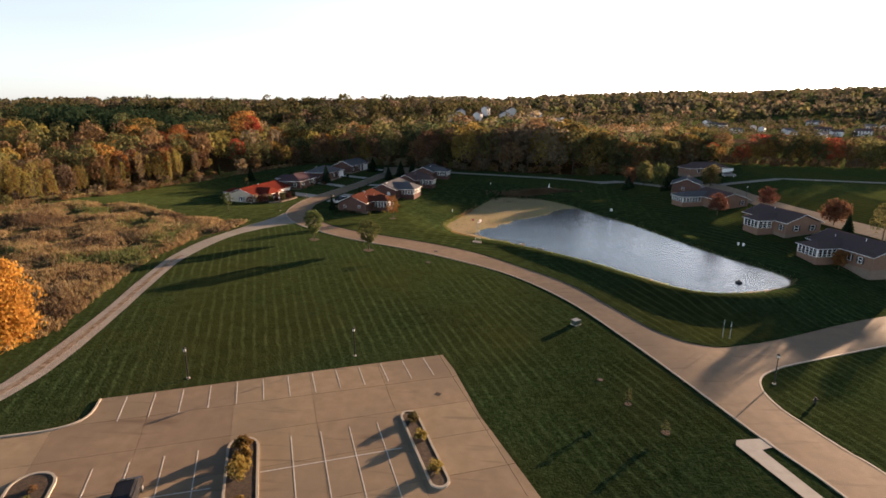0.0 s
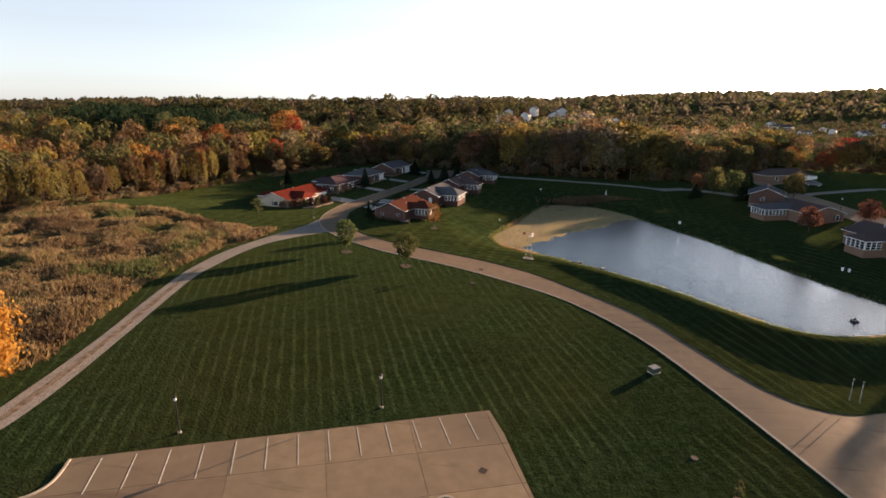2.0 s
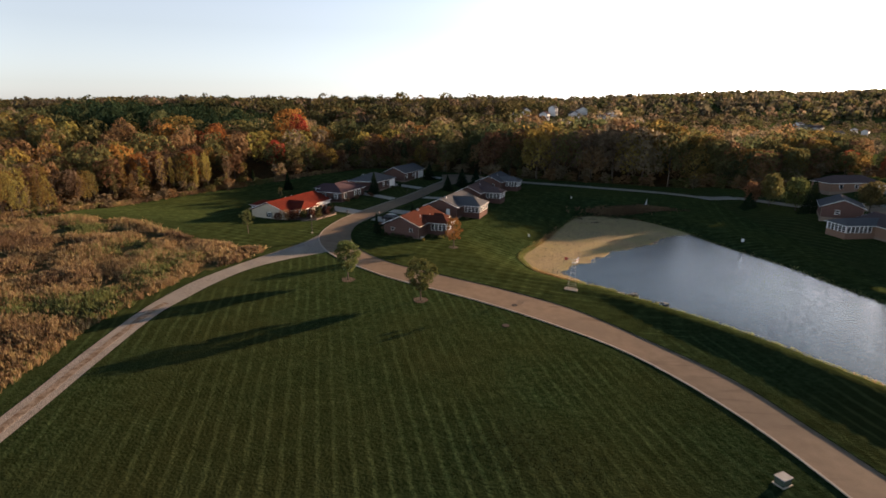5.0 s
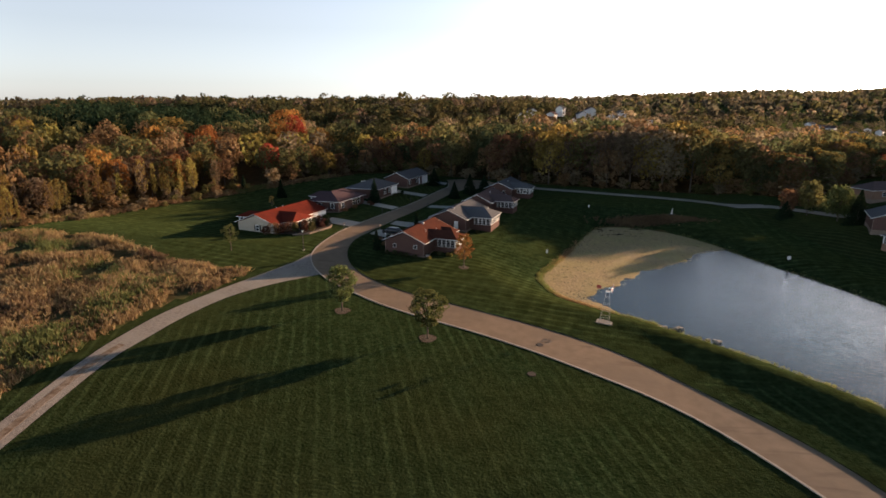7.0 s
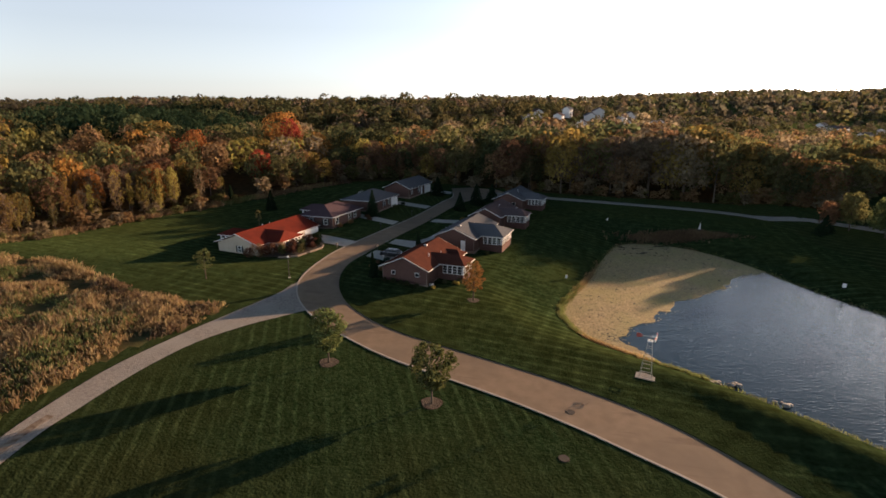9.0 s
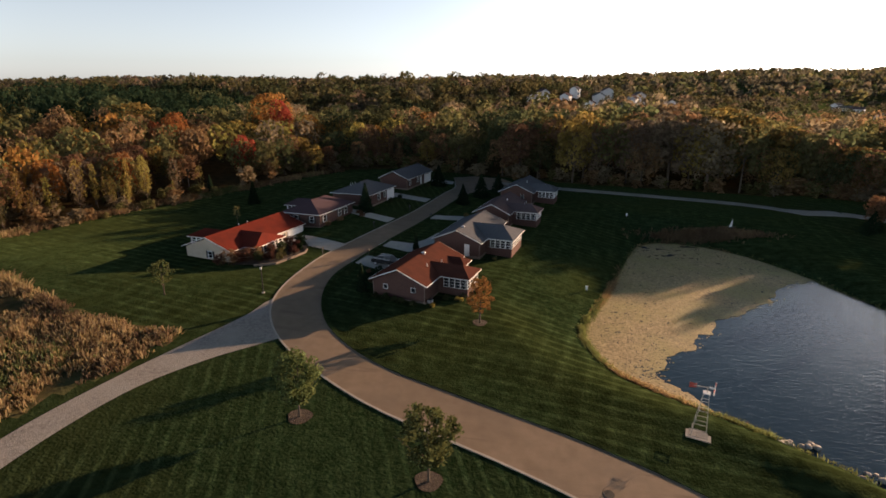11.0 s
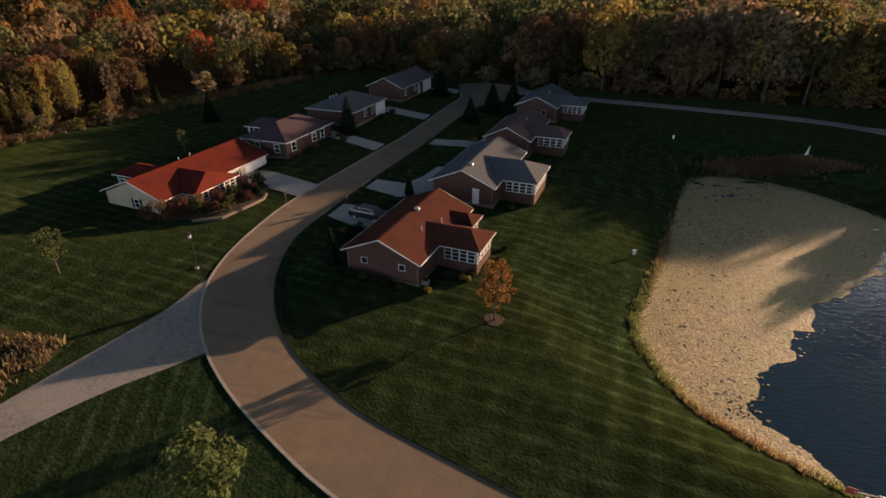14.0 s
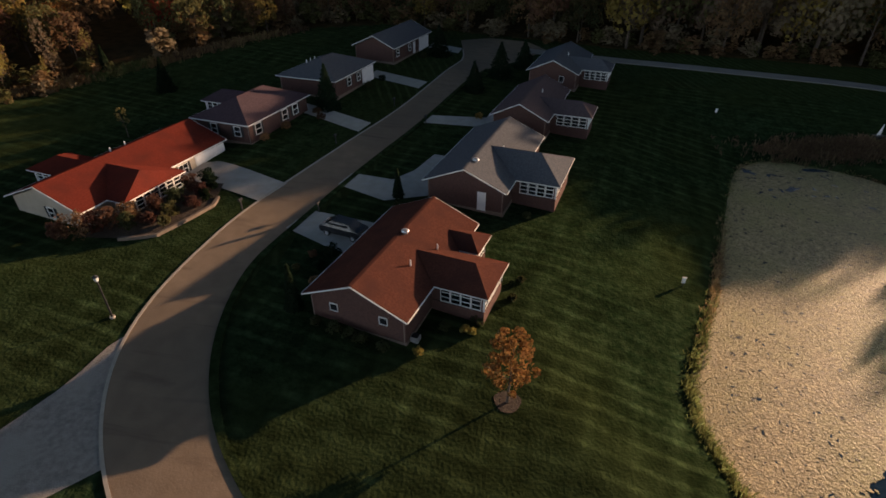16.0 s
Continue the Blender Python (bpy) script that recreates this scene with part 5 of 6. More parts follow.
hydrant(40.9, 53.8)
UTIL = mat("utility_green", (0.035, 0.05, 0.038), (0.05, 0.068, 0.05), 2.0, 0.6)


def utility_box(x, y, heading):
    root = empty("utility_box", pose(x, y, ground_z(x, y), 0, 0, heading))
    part("pad", boxes((-0.62, 0.62, -0.52, 0.52, -0.2, 0.05)), KERB, root)
    body = part("cabinet", boxes((-0.5, 0.5, -0.4, 0.4, 0.05, 0.66)), UTIL, root)
    part("lid", boxes((-0.58, 0.58, -0.48, 0.48, 0.66, 0.74)), UTIL_TOP, body, "blue-grey weathered lid")
    part("door", boxes((-0.44, 0.44, -0.43, -0.4, 0.12, 0.62)), UTIL, body)
    tagged(root, "dark green electrical cabinet with a grey lid on the lawn", "utility box")


UTIL_TOP = mat("grey_lid", (0.16, 0.18, 0.20), (0.21, 0.24, 0.26), 2.0, 0.6)
utility_box(18.9, 74.4, 30)


def windmill(x, y, heading):
    """A small ornamental farm windmill of angle iron on a concrete pad."""
    root = empty("garden_windmill", pose(x, y, ground_z(x, y) - 0.05, 2, 2, heading))
    part("pad", boxes((-1.05, 1.05, -0.8, 0.8, -0.25, 0.08)), KERB, root, "pale concrete pad")
    part("pad_inset", boxes((-0.8, 0.8, -0.55, 0.55, 0.08, 0.095)), GRAVEL, root)
    H = 4.5
    for sx in (-1, 1):
        for sy in (-1, 1):
            a, b = Vector((sx * 0.65, sy * 0.5, 0.05)), Vector((sx * 0.22, sy * 0.2, H))
            beam(root, "leg", a, b, 0.055, 0.055, TOWER)
    for k in range(4):
        f = 0.16 + k * 0.22
        wx_, wy_, z = 0.65 - 0.43 * f, 0.5 - 0.3 * f, 0.1 + (H - 0.1) * f
        for p0, p1 in (((-wx_, -wy_), (wx_, -wy_)), ((wx_, -wy_), (wx_, wy_)), ((wx_, wy_), (-wx_, wy_)), ((-wx_, wy_), (-wx_, -wy_))):
            beam(root, "brace", (*p0, z), (*p1, z), 0.035, 0.04, TOWER)
    part("platform", boxes((-0.3, 0.3, -0.27, 0.27, H - 0.05, H + 0.03)), WHITE, root, "white platform below the wheel")
    hub_m = Matrix.Translation((0.35, 0.0, H + 0.55)) @ Matrix.Rotation(radians(82), 4, "Z")
    bm = bmesh.new()
    bmesh.ops.create_cone(bm, cap_ends=True, segments=10, radius1=0.09, radius2=0.09, depth=0.5, matrix=Matrix.Rotation(math.pi / 2, 4, "X"))
    hub = child("hub", bpy.data.meshes.new("hub"), root, hub_m)
    bm.to_mesh(hub.data)
    bm.free()
    hub.data.materials.append(WHITE)
    beam(root, "mast", (0, -0.02, H + 0.6), (0, 0.02, H + 0.6), 0.08, 0.6, TOWER)
    for k in range(12):
        a = 2 * math.pi * k / 12
        bm = bmesh.new()
        box(bm, 0.12, 0.58, -0.015, 0.015, -0.08, 0.10)
        blade = child("blade", bpy.data.meshes.new("blade"), hub, Matrix.Translation((0, -0.2, 0)) @ Matrix.Rotation(a, 4, "Y") @ Matrix.Rotation(radians(28), 4, "X"))
        bm.to_mesh(blade.data)
        bm.free()
        blade.data.materials.append(WHITE if k % 3 else RED)
    beam(root, "tail_rod", (0.3, 0.0, H + 0.58), (-1.1, -0.2, H + 0.58), 0.05, 0.05, TOWER)
    bm = bmesh.new()
    f = bm.faces.new([bm.verts.new(q) for q in ((-0.9, -0.17, H + 0.37), (-1.5, -0.26, H + 0.28), (-1.5, -0.26, H + 0.82), (-0.9, -0.17, H + 0.73))])
    g = bmesh.ops.extrude_face_region(bm, geom=[f])
    for q in [w for w in g["geom"] if isinstance(w, bmesh.types.BMVert)]:
        q.co.y += 0.03
    part("tail_vane", bm, RED, root, "red tail vane")
    tagged(root, "small weathered ornamental windmill on a concrete pad by the pond", "windmill")


TOWER = mat("weathered_tower_metal", (0.36, 0.34, 0.30), (0.48, 0.45, 0.40), 4.0, 0.6, metal=0.2)
RED = mat("faded_red_paint", (0.30, 0.05, 0.04), (0.40, 0.08, 0.06), 3.0, 0.6)
windmill(6.4, 117.3, -18)


def stone_pile(x, y, count, seed):
    """A few half-sunk boulders at the waterline."""
    rs = random.Random(seed)
    root = empty("stone_pile", pose(x, y, WATER))
    for k in range(count):
        bm = bmesh.new()
        bmesh.ops.create_icosphere(bm, subdivisions=2, radius=rs.uniform(0.16, 0.42))
        for v in bm.verts:
            v.co *= 1 + 0.35 * noise.noise(v.co * 3.1 + Vector((k * 4.0, seed, 0)))
            v.co.z *= 0.6
        m = pose(rs.gauss(0, 0.75), rs.gauss(0, 0.4), rs.uniform(-0.02, 0.2), 0, 0, rs.uniform(0, 180))
        bmesh.ops.transform(bm, matrix=m, verts=bm.verts)
        part("stone", bm, STONE, root)
    tagged(root, "pale rounded stones half sunk at the pond's edge", "stones", "shore stones")


STONE = mat("shore_stone", (0.30, 0.27, 0.23), (0.42, 0.38, 0.33), 4.0, 0.85, 0.4, 14.0)
stone_pile(15.5, 118.1, 11, 3)
stone_pile(19.4, 114.6, 5, 4)


def marker(x, y, label, h=0.9, w=0.32, cap=True):
    root = empty("yard_marker", pose(x, y, ground_z(x, y)))
    part("stake", boxes((-0.04, 0.04, -0.04, 0.04, -0.2, h * 0.6)), BLACK, root)
    part("panel", boxes((-w / 2, w / 2, -0.05, 0.05, h * 0.4, h)), WHITE, root)
    if cap:
        part("cap", boxes((-w / 2 - 0.04, w / 2 + 0.04, -0.1, 0.1, h, h + 0.06)), WHITE, root)
    tagged(root, label, "yard marker", "pond side markers")


marker(0.9, 152.6, "small white box on a stake on the pond lawn")
marker(15.2, 196.3, "small white box on a stake on the far lawn")
marker(46.9, 152.6, "small white box on a stake on the pond bank", 1.0, 0.6)
marker(63, 113.4, "two small white boxes on the bank by the pond", 1.0, 0.4)
marker(63.7, 112.6, "two small white boxes on the bank by the pond", 0.9, 0.4)


def sail_ornament(x, y):
    root = empty("lawn_ornament", pose(x, y, ground_z(x, y), 0, 0, 20))
    part("plinth", boxes((-0.7, 0.7, -0.5, 0.5, -0.2, 0.7)), BLACK, root, "dark stone plinth")
    bm = bmesh.new()
    f = bm.faces.new([bm.verts.new(q) for q in ((-0.3, 0, 0.7), (0.35, 0, 0.7), (0.25, 0, 2.3))])
    g = bmesh.ops.extrude_face_region(bm, geom=[f])
    for q in [w for w in g["geom"] if isinstance(w, bmesh.types.BMVert)]:
        q.co.y += 0.08
    part("fin", bm, WHITE, root)
    tagged(root, "white pointed ornament on a dark plinth beyond the pond", "ornament")


sail_ornament(35.6, 190.4)


def sign_post(x, y, label):
    root = empty("street_sign", pose(x, y, ground_z(x, y), 0, 0, 40))
    part("post", boxes((-0.035, 0.035, -0.035, 0.035, -0.2, 2.6)), METAL, root)
    part("blade", boxes((-0.4, 0.4, -0.015, 0.015, 2.3, 2.5)), SIGN_GREEN, root)
    part("board", boxes((-0.16, 0.16, -0.05, -0.036, 1.5, 1.9)), SIGN_GREEN, root)
    tagged(root, label, "sign")


SIGN_GREEN = mat("sign_green", (0.015, 0.06, 0.035), (0.02, 0.075, 0.045), 2.0, 0.7, spec=0.1)
sign_post(39.2, 69.4, "green street sign on a thin post at the junction")
sign_post(38.4, 69.8, "green street sign on a thin post at the junction")


def mailbox(x, y, heading=0):
    root = empty("mailbox", pose(x, y, ground_z(x, y), 0, 0, heading))
    part("post", boxes((-0.05, 0.05, -0.05, 0.05, -0.2, 1.0)), BLACK, root)
    bm = boxes((-0.12, 0.12, -0.28, 0.28, 1.0, 1.26))
    bmesh.ops.bevel(bm, geom=bm.edges[:], offset=0.05, segments=2, affect="EDGES")
    part("box", bm, BLACK, root)
    tagged(root, "black mailbox on a post at the kerb", "mailbox", "mailboxes")


for x, y in ((-34.3, 155.4), (-27.7, 181.0), (-37.6, 171.8), (-33.3, 186.6), (-41.9, 154.4)):
    mailbox(x, y, -14)


IRON = mat("rusty_iron", (0.035, 0.028, 0.024), (0.055, 0.044, 0.036), 6.0, 0.8)


def disc_cover(x, y, r, label, lift=0.075, material=None):
    bm = bmesh.new()
    bmesh.ops.create_cone(bm, cap_ends=True, segments=20, radius1=r, radius2=r * 0.96, depth=0.04)
    ob = part("manhole_cover", bm, material or IRON)
    ob.location = (x, y, ground_z(x, y) + lift)
    ob.rotation_euler = (0.047, 0.047, 0)
    tagged(ob, label, "manhole cover", kind="structure")


disc_cover(-4.2, 101.4, 0.5, "dark iron manhole cover sunk in the lawn", 0.03)
disc_cover(-2.9, 108.6, 0.45, "dark iron manhole cover in the road", 0.07)
tagged(drape("drain_grate", [(-1.79, 54.66), (-1.19, 54.36), (-0.89, 54.96), (-1.49, 55.26)], 0.075, IRON), "square dark iron drain grate in the parking lot", "drain", kind="structure")
disc_cover(18.3, 58.8, 0.35, "dark iron cover sunk in the lawn", 0.03)
tagged(drape("drain_inlet", [(-20.2, 115.0), (-19.2, 114.5), (-18.8, 115.1), (-19.8, 115.6)], 0.09, BLACK), "dark kerb inlet grate at the road edge", "drain", kind="structure")
tagged(drape("footpath", [(31.6, 47.2), (28.6, 46.9), (28.2, 46.2), (32.6, 32.0), (34.0, 32.4), (30.3, 45.4), (31.9, 45.9)], 0.06, DRIVE), "narrow pale concrete path across the lawn", "footpath", kind="structure")

# mulch rings and small plants
for x, y, r in ((-29.7, 113.4, 1.1), (-16.9, 107.6, 1.1), (-14.6, 135.2, 0.9), (20.0, 53.6, 0.4), (22.2, 48.4, 0.45)):
    ring = [(x + r * (1 + 0.1 * math.sin(3 * t)) * math.cos(t), y + r * math.sin(t)) for t in np.linspace(0, 2 * math.pi, 20)[:-1]]
    tagged(drape("mulch_ring", ring, 0.035, MULCH, cell=1.0), "ring of brown mulch round a tree", "mulch", kind="structure")
tree("sapling", 20.0, 53.6, 2.0, 0.5, "green", "small dark sapling in a mulch ring on the lawn", low=0.3, lumps=8, leaves=160, size=0.1, seed=61)
tree("sapling", 22.2, 48.4, 1.4, 0.5, "green", "small dark sapling in a mulch ring on the lawn", low=0.2, lumps=8, leaves=160, size=0.1, seed=62)


def fir(x, y, h, r, label, seed, name="fir_tree", leaves=2600):
    return tree(name, x, y, h, r, "fir", label, low=0.25, lumps=46, leaves=leaves, size=0.2, shape="cone", seed=seed, thick=0.12)


fir(-31.6, 141.4, 4.2, 0.7, "narrow dark green columnar cypress at the house corner", 71, "cypress_tree", 1500)
fir(-27.2, 160.2, 3.2, 0.6, "narrow dark green columnar cypress by the drive", 72, "cypress_tree", 1300)
fir(-42.4, 183.5, 6.4, 2.0, "dark green spruce before a grey-roofed house", 73)
fir(-30.8, 215.6, 5.6, 2.6, "broad dark evergreen by a driveway", 74)
fir(-22.4, 196.6, 4.8, 1.9, "dark green spruce beside the street", 75)
fir(-70.2, 188, 5.2, 1.5, "dark green spruce on the back lawn", 76)
fir(-83.5, 192.8, 4.6, 1.1, "dark slim evergreen at the wood's edge", 77)
fir(-18.6, 205, 6.0, 2.6, "broad dark evergreen beside the street", 78)
fir(-14.6, 212, 5.0, 2.4, "broad dark evergreen beside the street", 79)
tree("small_tree", -65.1, 170.5, 4.2, 0.9, "olive", "thin young tree on the back lawn", low=1.2, lumps=8, leaves=150, size=0.14, seed=80)
tree("bank_tree", 70.5, 193.9, 9.5, 3.8, "olive", "olive green tree standing in a clump beyond the pond", seed=81, low=1.0, lumps=40, leaves=3200, size=0.24, clump=(0.2, 0.38))
tree("bank_tree", 74.1, 186.9, 9.0, 4.3, "maple", "fresh green round tree standing in a clump beyond the pond", seed=82, low=0.8, lumps=44, leaves=3400, size=0.24, clump=(0.2, 0.38))
tree("bank_tree", 65.6, 193.8, 7.5, 2.6, "rust", "dull russet tree standing in a clump beyond the pond", seed=83, low=0.8, lumps=30, leaves=1800, size=0.22)
fir(64.6, 192.5, 4.5, 2.6, "dark spreading evergreen at the end of the gravel lane", 93)
fir(73.3, 178.2, 8.5, 3.0, "dark green spruce beside the far brick house", 84, leaves=2600)
fir(78.1, 186.1, 8.0, 3.0, "dark green spruce behind the far brick house", 94, leaves=2400)
tree("yard_tree", 85.7, 175.7, 8.0, 3.4, "olive", "round olive green tree by the far side road", seed=85, low=1.2, leaves=2000, size=0.28)
tree("yard_tree", 71.1, 140.0, 6.0, 2.8, "wine", "pinkish brown tree before a tan house", seed=86, low=1.0, leaves=1800, size=0.2)
tree("yard_tree", 86.2, 143.9, 5.6, 3.0, "wine", "dark red-brown tree behind the tan houses", seed=87, low=1.0, leaves=1800, size=0.2)
tree("yard_tree", 89.6, 122.7, 6.0, 3.6, "rust", "broad russet tree behind the tan houses", seed=88, low=1.0, leaves=2600, size=0.22)
tree("yard_tree", 75.2, 99.6, 4.0, 1.6, "amber", "small orange tree before a tan house", seed=89, low=0.8, leaves=1600, size=0.18)
fir(89.3, 117.6, 4.2, 1.2, "dark green cone-shaped evergreen by the side road", 90)

# beds at the cream house and the brick house
for i, (x, y, r, leaf) in enumerate(((-52.6, 149.4, 1.3, "wine"), (-51.2, 150.6, 1.2, "rust"), (-50.0, 152.6, 1.1, "wine"), (-49.0, 154.4, 1.2, "green"), (-48.6, 157.0, 1.1, "wine"), (-47.6, 158.6, 1.0, "fir"), (-47.0, 156.0, 1.0, "wine"),
                                     (-48.0, 152.0, 1.0, "olive"), (-46.6, 153.6, 0.9, "wine"), (-54.6, 147.4, 1.5, "rust"), (-53.6, 148.4, 1.2, "wine"), (-50.6, 149.2, 1.0, "green"), (-49.2, 150.2, 0.9, "wine"), (-47.6, 150.2, 0.7, "olive"), (-46.2, 155.4, 0.8, "fir"), (-46.6, 157.6, 1.0, "fir"), (-55.8, 146.8, 1.1, "wine"))):
    shrub(x, y, r, r * (1.75 if x < -49.5 or y > 156 else 1.35), leaf, WORDS[leaf] + " shrub in the raised front bed", 100 + i, 700, 0.11, "front bed shrubs", 0.2)
bed = [(-54.6, 147.4), (-50.6, 147.6), (-47.4, 148.6), (-44.9, 154.4), (-46.0, 158.8), (-49.6, 158.6), (-52.8, 152.0)]
tagged(drape("flower_bed", bed, 0.2, MULCH), "dark mulched bed before the cream house", "flower bed", kind="structure")
tagged(ribbon("bed_wall", [(-50.6, 147.5), (-49.0, 147.9), (-47.4, 148.5), (-46.5, 150.3), (-45.6, 152.4), (-44.9, 154.4), (-45.2, 156.0)], 0.15, 0.7, 0.3, JOINT), "low dull block wall round the front bed", "retaining wall", kind="structure")
for i, (x, y, r) in enumerate(((-27.8, 139.6, 0.8), (-26.6, 139.3, 0.6), (-25.6, 138.9, 0.7), (-23.8, 138.4, 0.6), (-29.4, 140.0, 0.6), (-19.6, 141.2, 0.6), (-17.2, 142.4, 0.7), (-14.6, 145.6, 0.5), (-14.0, 148.0, 0.5), (-26.8, 157.8, 0.7), (-13.6, 158.6, 0.6))):
    shrub(x, y, r, r * 1.0, "green", "low dark shrub against the brick wall", 130 + i, 350, 0.09, "foundation shrubs", 0.0)


def ac_unit(x, y):
    root = empty("air_conditioner", pose(x, y, ground_z(x, y), 0, 0, -15))
    part("casing", boxes((-0.3, 0.3, -0.3, 0.3, -0.3, 0.45)), METAL, root)
    part("fan_grille", boxes((-0.26, 0.26, -0.26, 0.26, 0.45, 0.49)), BLACK, root)
    tagged(root, "grey air conditioner standing by the brick wall", "air conditioner")


ac_unit(-21.6, 139.7)
for i, (x, y, r) in enumerate(((-21.2, 138.4, 0.5), (-18.1, 141.2, 0.5), (-17.5, 141.1, 0.42))):
    shrub(x, y, r, r * 1.1, "lime", "small pale green shrub by the brick wall", 180 + i, 260, 0.09, "foundation shrubs", 0.0)
for i, (x, y, r, k) in enumerate(((-31.4, 146.6, 0.7, "fir"), (-30.8, 148.8, 0.9, "fir"), (-32.4, 148.2, 0.5, "rust"), (-33.2, 146.2, 0.4, "olive"), (-31.0, 144.6, 0.6, "rust"), (-29.6, 143.0, 0.6, "green"), (-43.2, 181.0, 0.8, "rust"), (-42.0, 179.2, 0.7, "rust"), (-45.4, 175.0, 0.8, "rust"), (-46.6, 171.0, 0.7, "rust"), (-37.8, 197.8, 0.8, "fir"), (-39.2, 194.0, 0.8, "green"), (-20.6, 184.6, 0.8, "gold"), (-33.4, 213.0, 0.8, "green"))):
    shrub(x, y, r, r * 1.1, k, WORDS[k] + " shrub in a front bed by the house", 160 + i, 360, 0.1, "front bed shrubs", 0.0)


# ---- meadow and reeds ----
DRY = {k: leafy(mat("dry_blades_" + k, a, b, 0.15, 0.8, per_island=0.35)) for k, a, b in (("tan", (0.225, 0.155, 0.078), (0.33, 0.240, 0.125)), ("brown", (0.115, 0.076, 0.045), (0.185, 0.125, 0.072)), ("sage", (0.105, 0.125, 0.042), (0.165, 0.180, 0.066)))}


def tufts(name, x, y, height, label, blades=9, wide=1.0, green=0.0):
    """Upright blades in loose tufts."""
    n = len(x)
    r3 = np.random.default_rng(n)
    z = terrain(x, y)
    X, Y, Z, H = (np.repeat(a, blades) for a in (x, y, z, height))
    m = len(X)
    a = r3.uniform(0, 2 * np.pi, m)
    bx, by = X + r3.normal(0, 0.16, m), Y + r3.normal(0, 0.16, m)
    lean = r3.normal(0, 0.28, (m, 2)) * H[:, None]
    hh = H * r3.uniform(0.6, 1.15, m)
    w = r3.uniform(0.022, 0.058, m) * wide
    dx, dy = np.cos(a) * w, np.sin(a) * w
    q = np.stack([np.stack([bx - dx, by - dy, Z - 0.1], 1), np.stack([bx + dx, by + dy, Z - 0.1], 1),
                  np.stack([bx + lean[:, 0] + dx * 1.6, by + lean[:, 1] + dy * 1.6, Z + hh * 0.8], 1), np.stack([bx + lean[:, 0] * 1.3 - dx * 0.4, by + lean[:, 1] * 1.3 - dy * 0.4, Z + hh], 1)], 1)
    me = quads_mesh(name, q.reshape(-1, 3), list(DRY.values()))
    f = np.array([noise.noise(Vector((u * 0.09, v * 0.09, 5.0))) for u, v in zip(x, y)]) + r3.normal(0, 0.16, n) + green
    idx = np.where(f > 0.30, 2, np.where(f < -0.24, 1, 0))
    me.polygons.foreach_set("material_index", np.repeat(idx, blades).astype(np.int32))
    return tagged(new(name, me), label, "grass", kind="stuff")


r4 = np.random.default_rng(77)
mx, my = r4.uniform(-135, -47, 52000), r4.uniform(46, 140, 52000)
thin = np.array([noise.noise(Vector((u * 0.16, v * 0.16, 8.0))) for u, v in zip(mx, my)])
keep = (thin > -0.3 + r4.normal(0, 0.08, len(mx))) & (poly_distance(MEADOW_POLY, mx, my) < -0.2 + 0.8 * r4.random(len(mx))) & (mx > -112)
mx, my = mx[keep], my[keep]
tall = 0.75 + 0.9 * thin[keep]
tufts("meadow_grass", mx, my, r4.uniform(0.6, 1.25, len(mx)) * np.clip(tall, 0.4, 1.4), "dry tan meadow of tall grasses and seed heads", 7)
px, py = np.array(POND)[:, 0], np.array(POND)[:, 1]
t = r4.random(9000) * len(POND)
i0 = t.astype(int)
f = t - i0
rx_, ry_ = px[i0] * (1 - f) + px[(i0 + 1) % len(px)] * f, py[i0] * (1 - f) + py[(i0 + 1) % len(px)] * f
near_left = r4.random(len(rx_)) < np.where((rx_ < 14) & (ry_ < 160), 1.0, 0.35)
rx_, ry_ = rx_[near_left] + r4.normal(0, 0.3, near_left.sum()), ry_[near_left] + r4.normal(0, 0.3, near_left.sum())
tufts("shore_reeds", rx_, ry_, r4.uniform(0.16, 0.42, len(rx_)) * np.where((rx_ < 14) & (ry_ < 170), 1.5, 1.0), "fringe of dry reeds along the pond's edge", 6, 0.5, 0.6)
wx_, wy_ = r4.normal(-3.0, 4.6, 700), r4.normal(75.5, 2.8, 700)
weeds = tufts("weed_patch", wx_, wy_, r4.uniform(0.03, 0.09, 700), "patch of coarse weeds in the lawn", 4, 0.4, 0.9)
WEED = mat("dull_weeds", (0.022, 0.020, 0.012), (0.04, 0.036, 0.02), 1.0, 0.95, spec=0.0)
for k in range(3):
    weeds.data.materials[k] = WEED
bx_, by_ = r4.normal(30, 5, 2200), r4.normal(187.5, 1.3, 2200)
verge = catmull([(-112, 129), (-102.5, 146), (-96.5, 164), (-89.5, 180), (-82.5, 193), (-74.5, 205), (-62, 227)], 60)
vx_, vy_ = np.array([q[0] for q in verge for k in range(9)]), np.array([q[1] for q in verge for k in range(9)])
tufts("verge_grass", vx_ + r4.normal(0, 0.9, len(vx_)), vy_ + r4.normal(0, 0.9, len(vx_)), r4.uniform(0.4, 1.1, len(vx_)), "strip of tall dry grass between lawn and wood", 6, 1.0, -0.1)
tufts("far_reeds", bx_, by_, r4.uniform(0.3, 0.9, 2200), "brown reed bed at the head of the pond", 6, 1.0, -0.8)


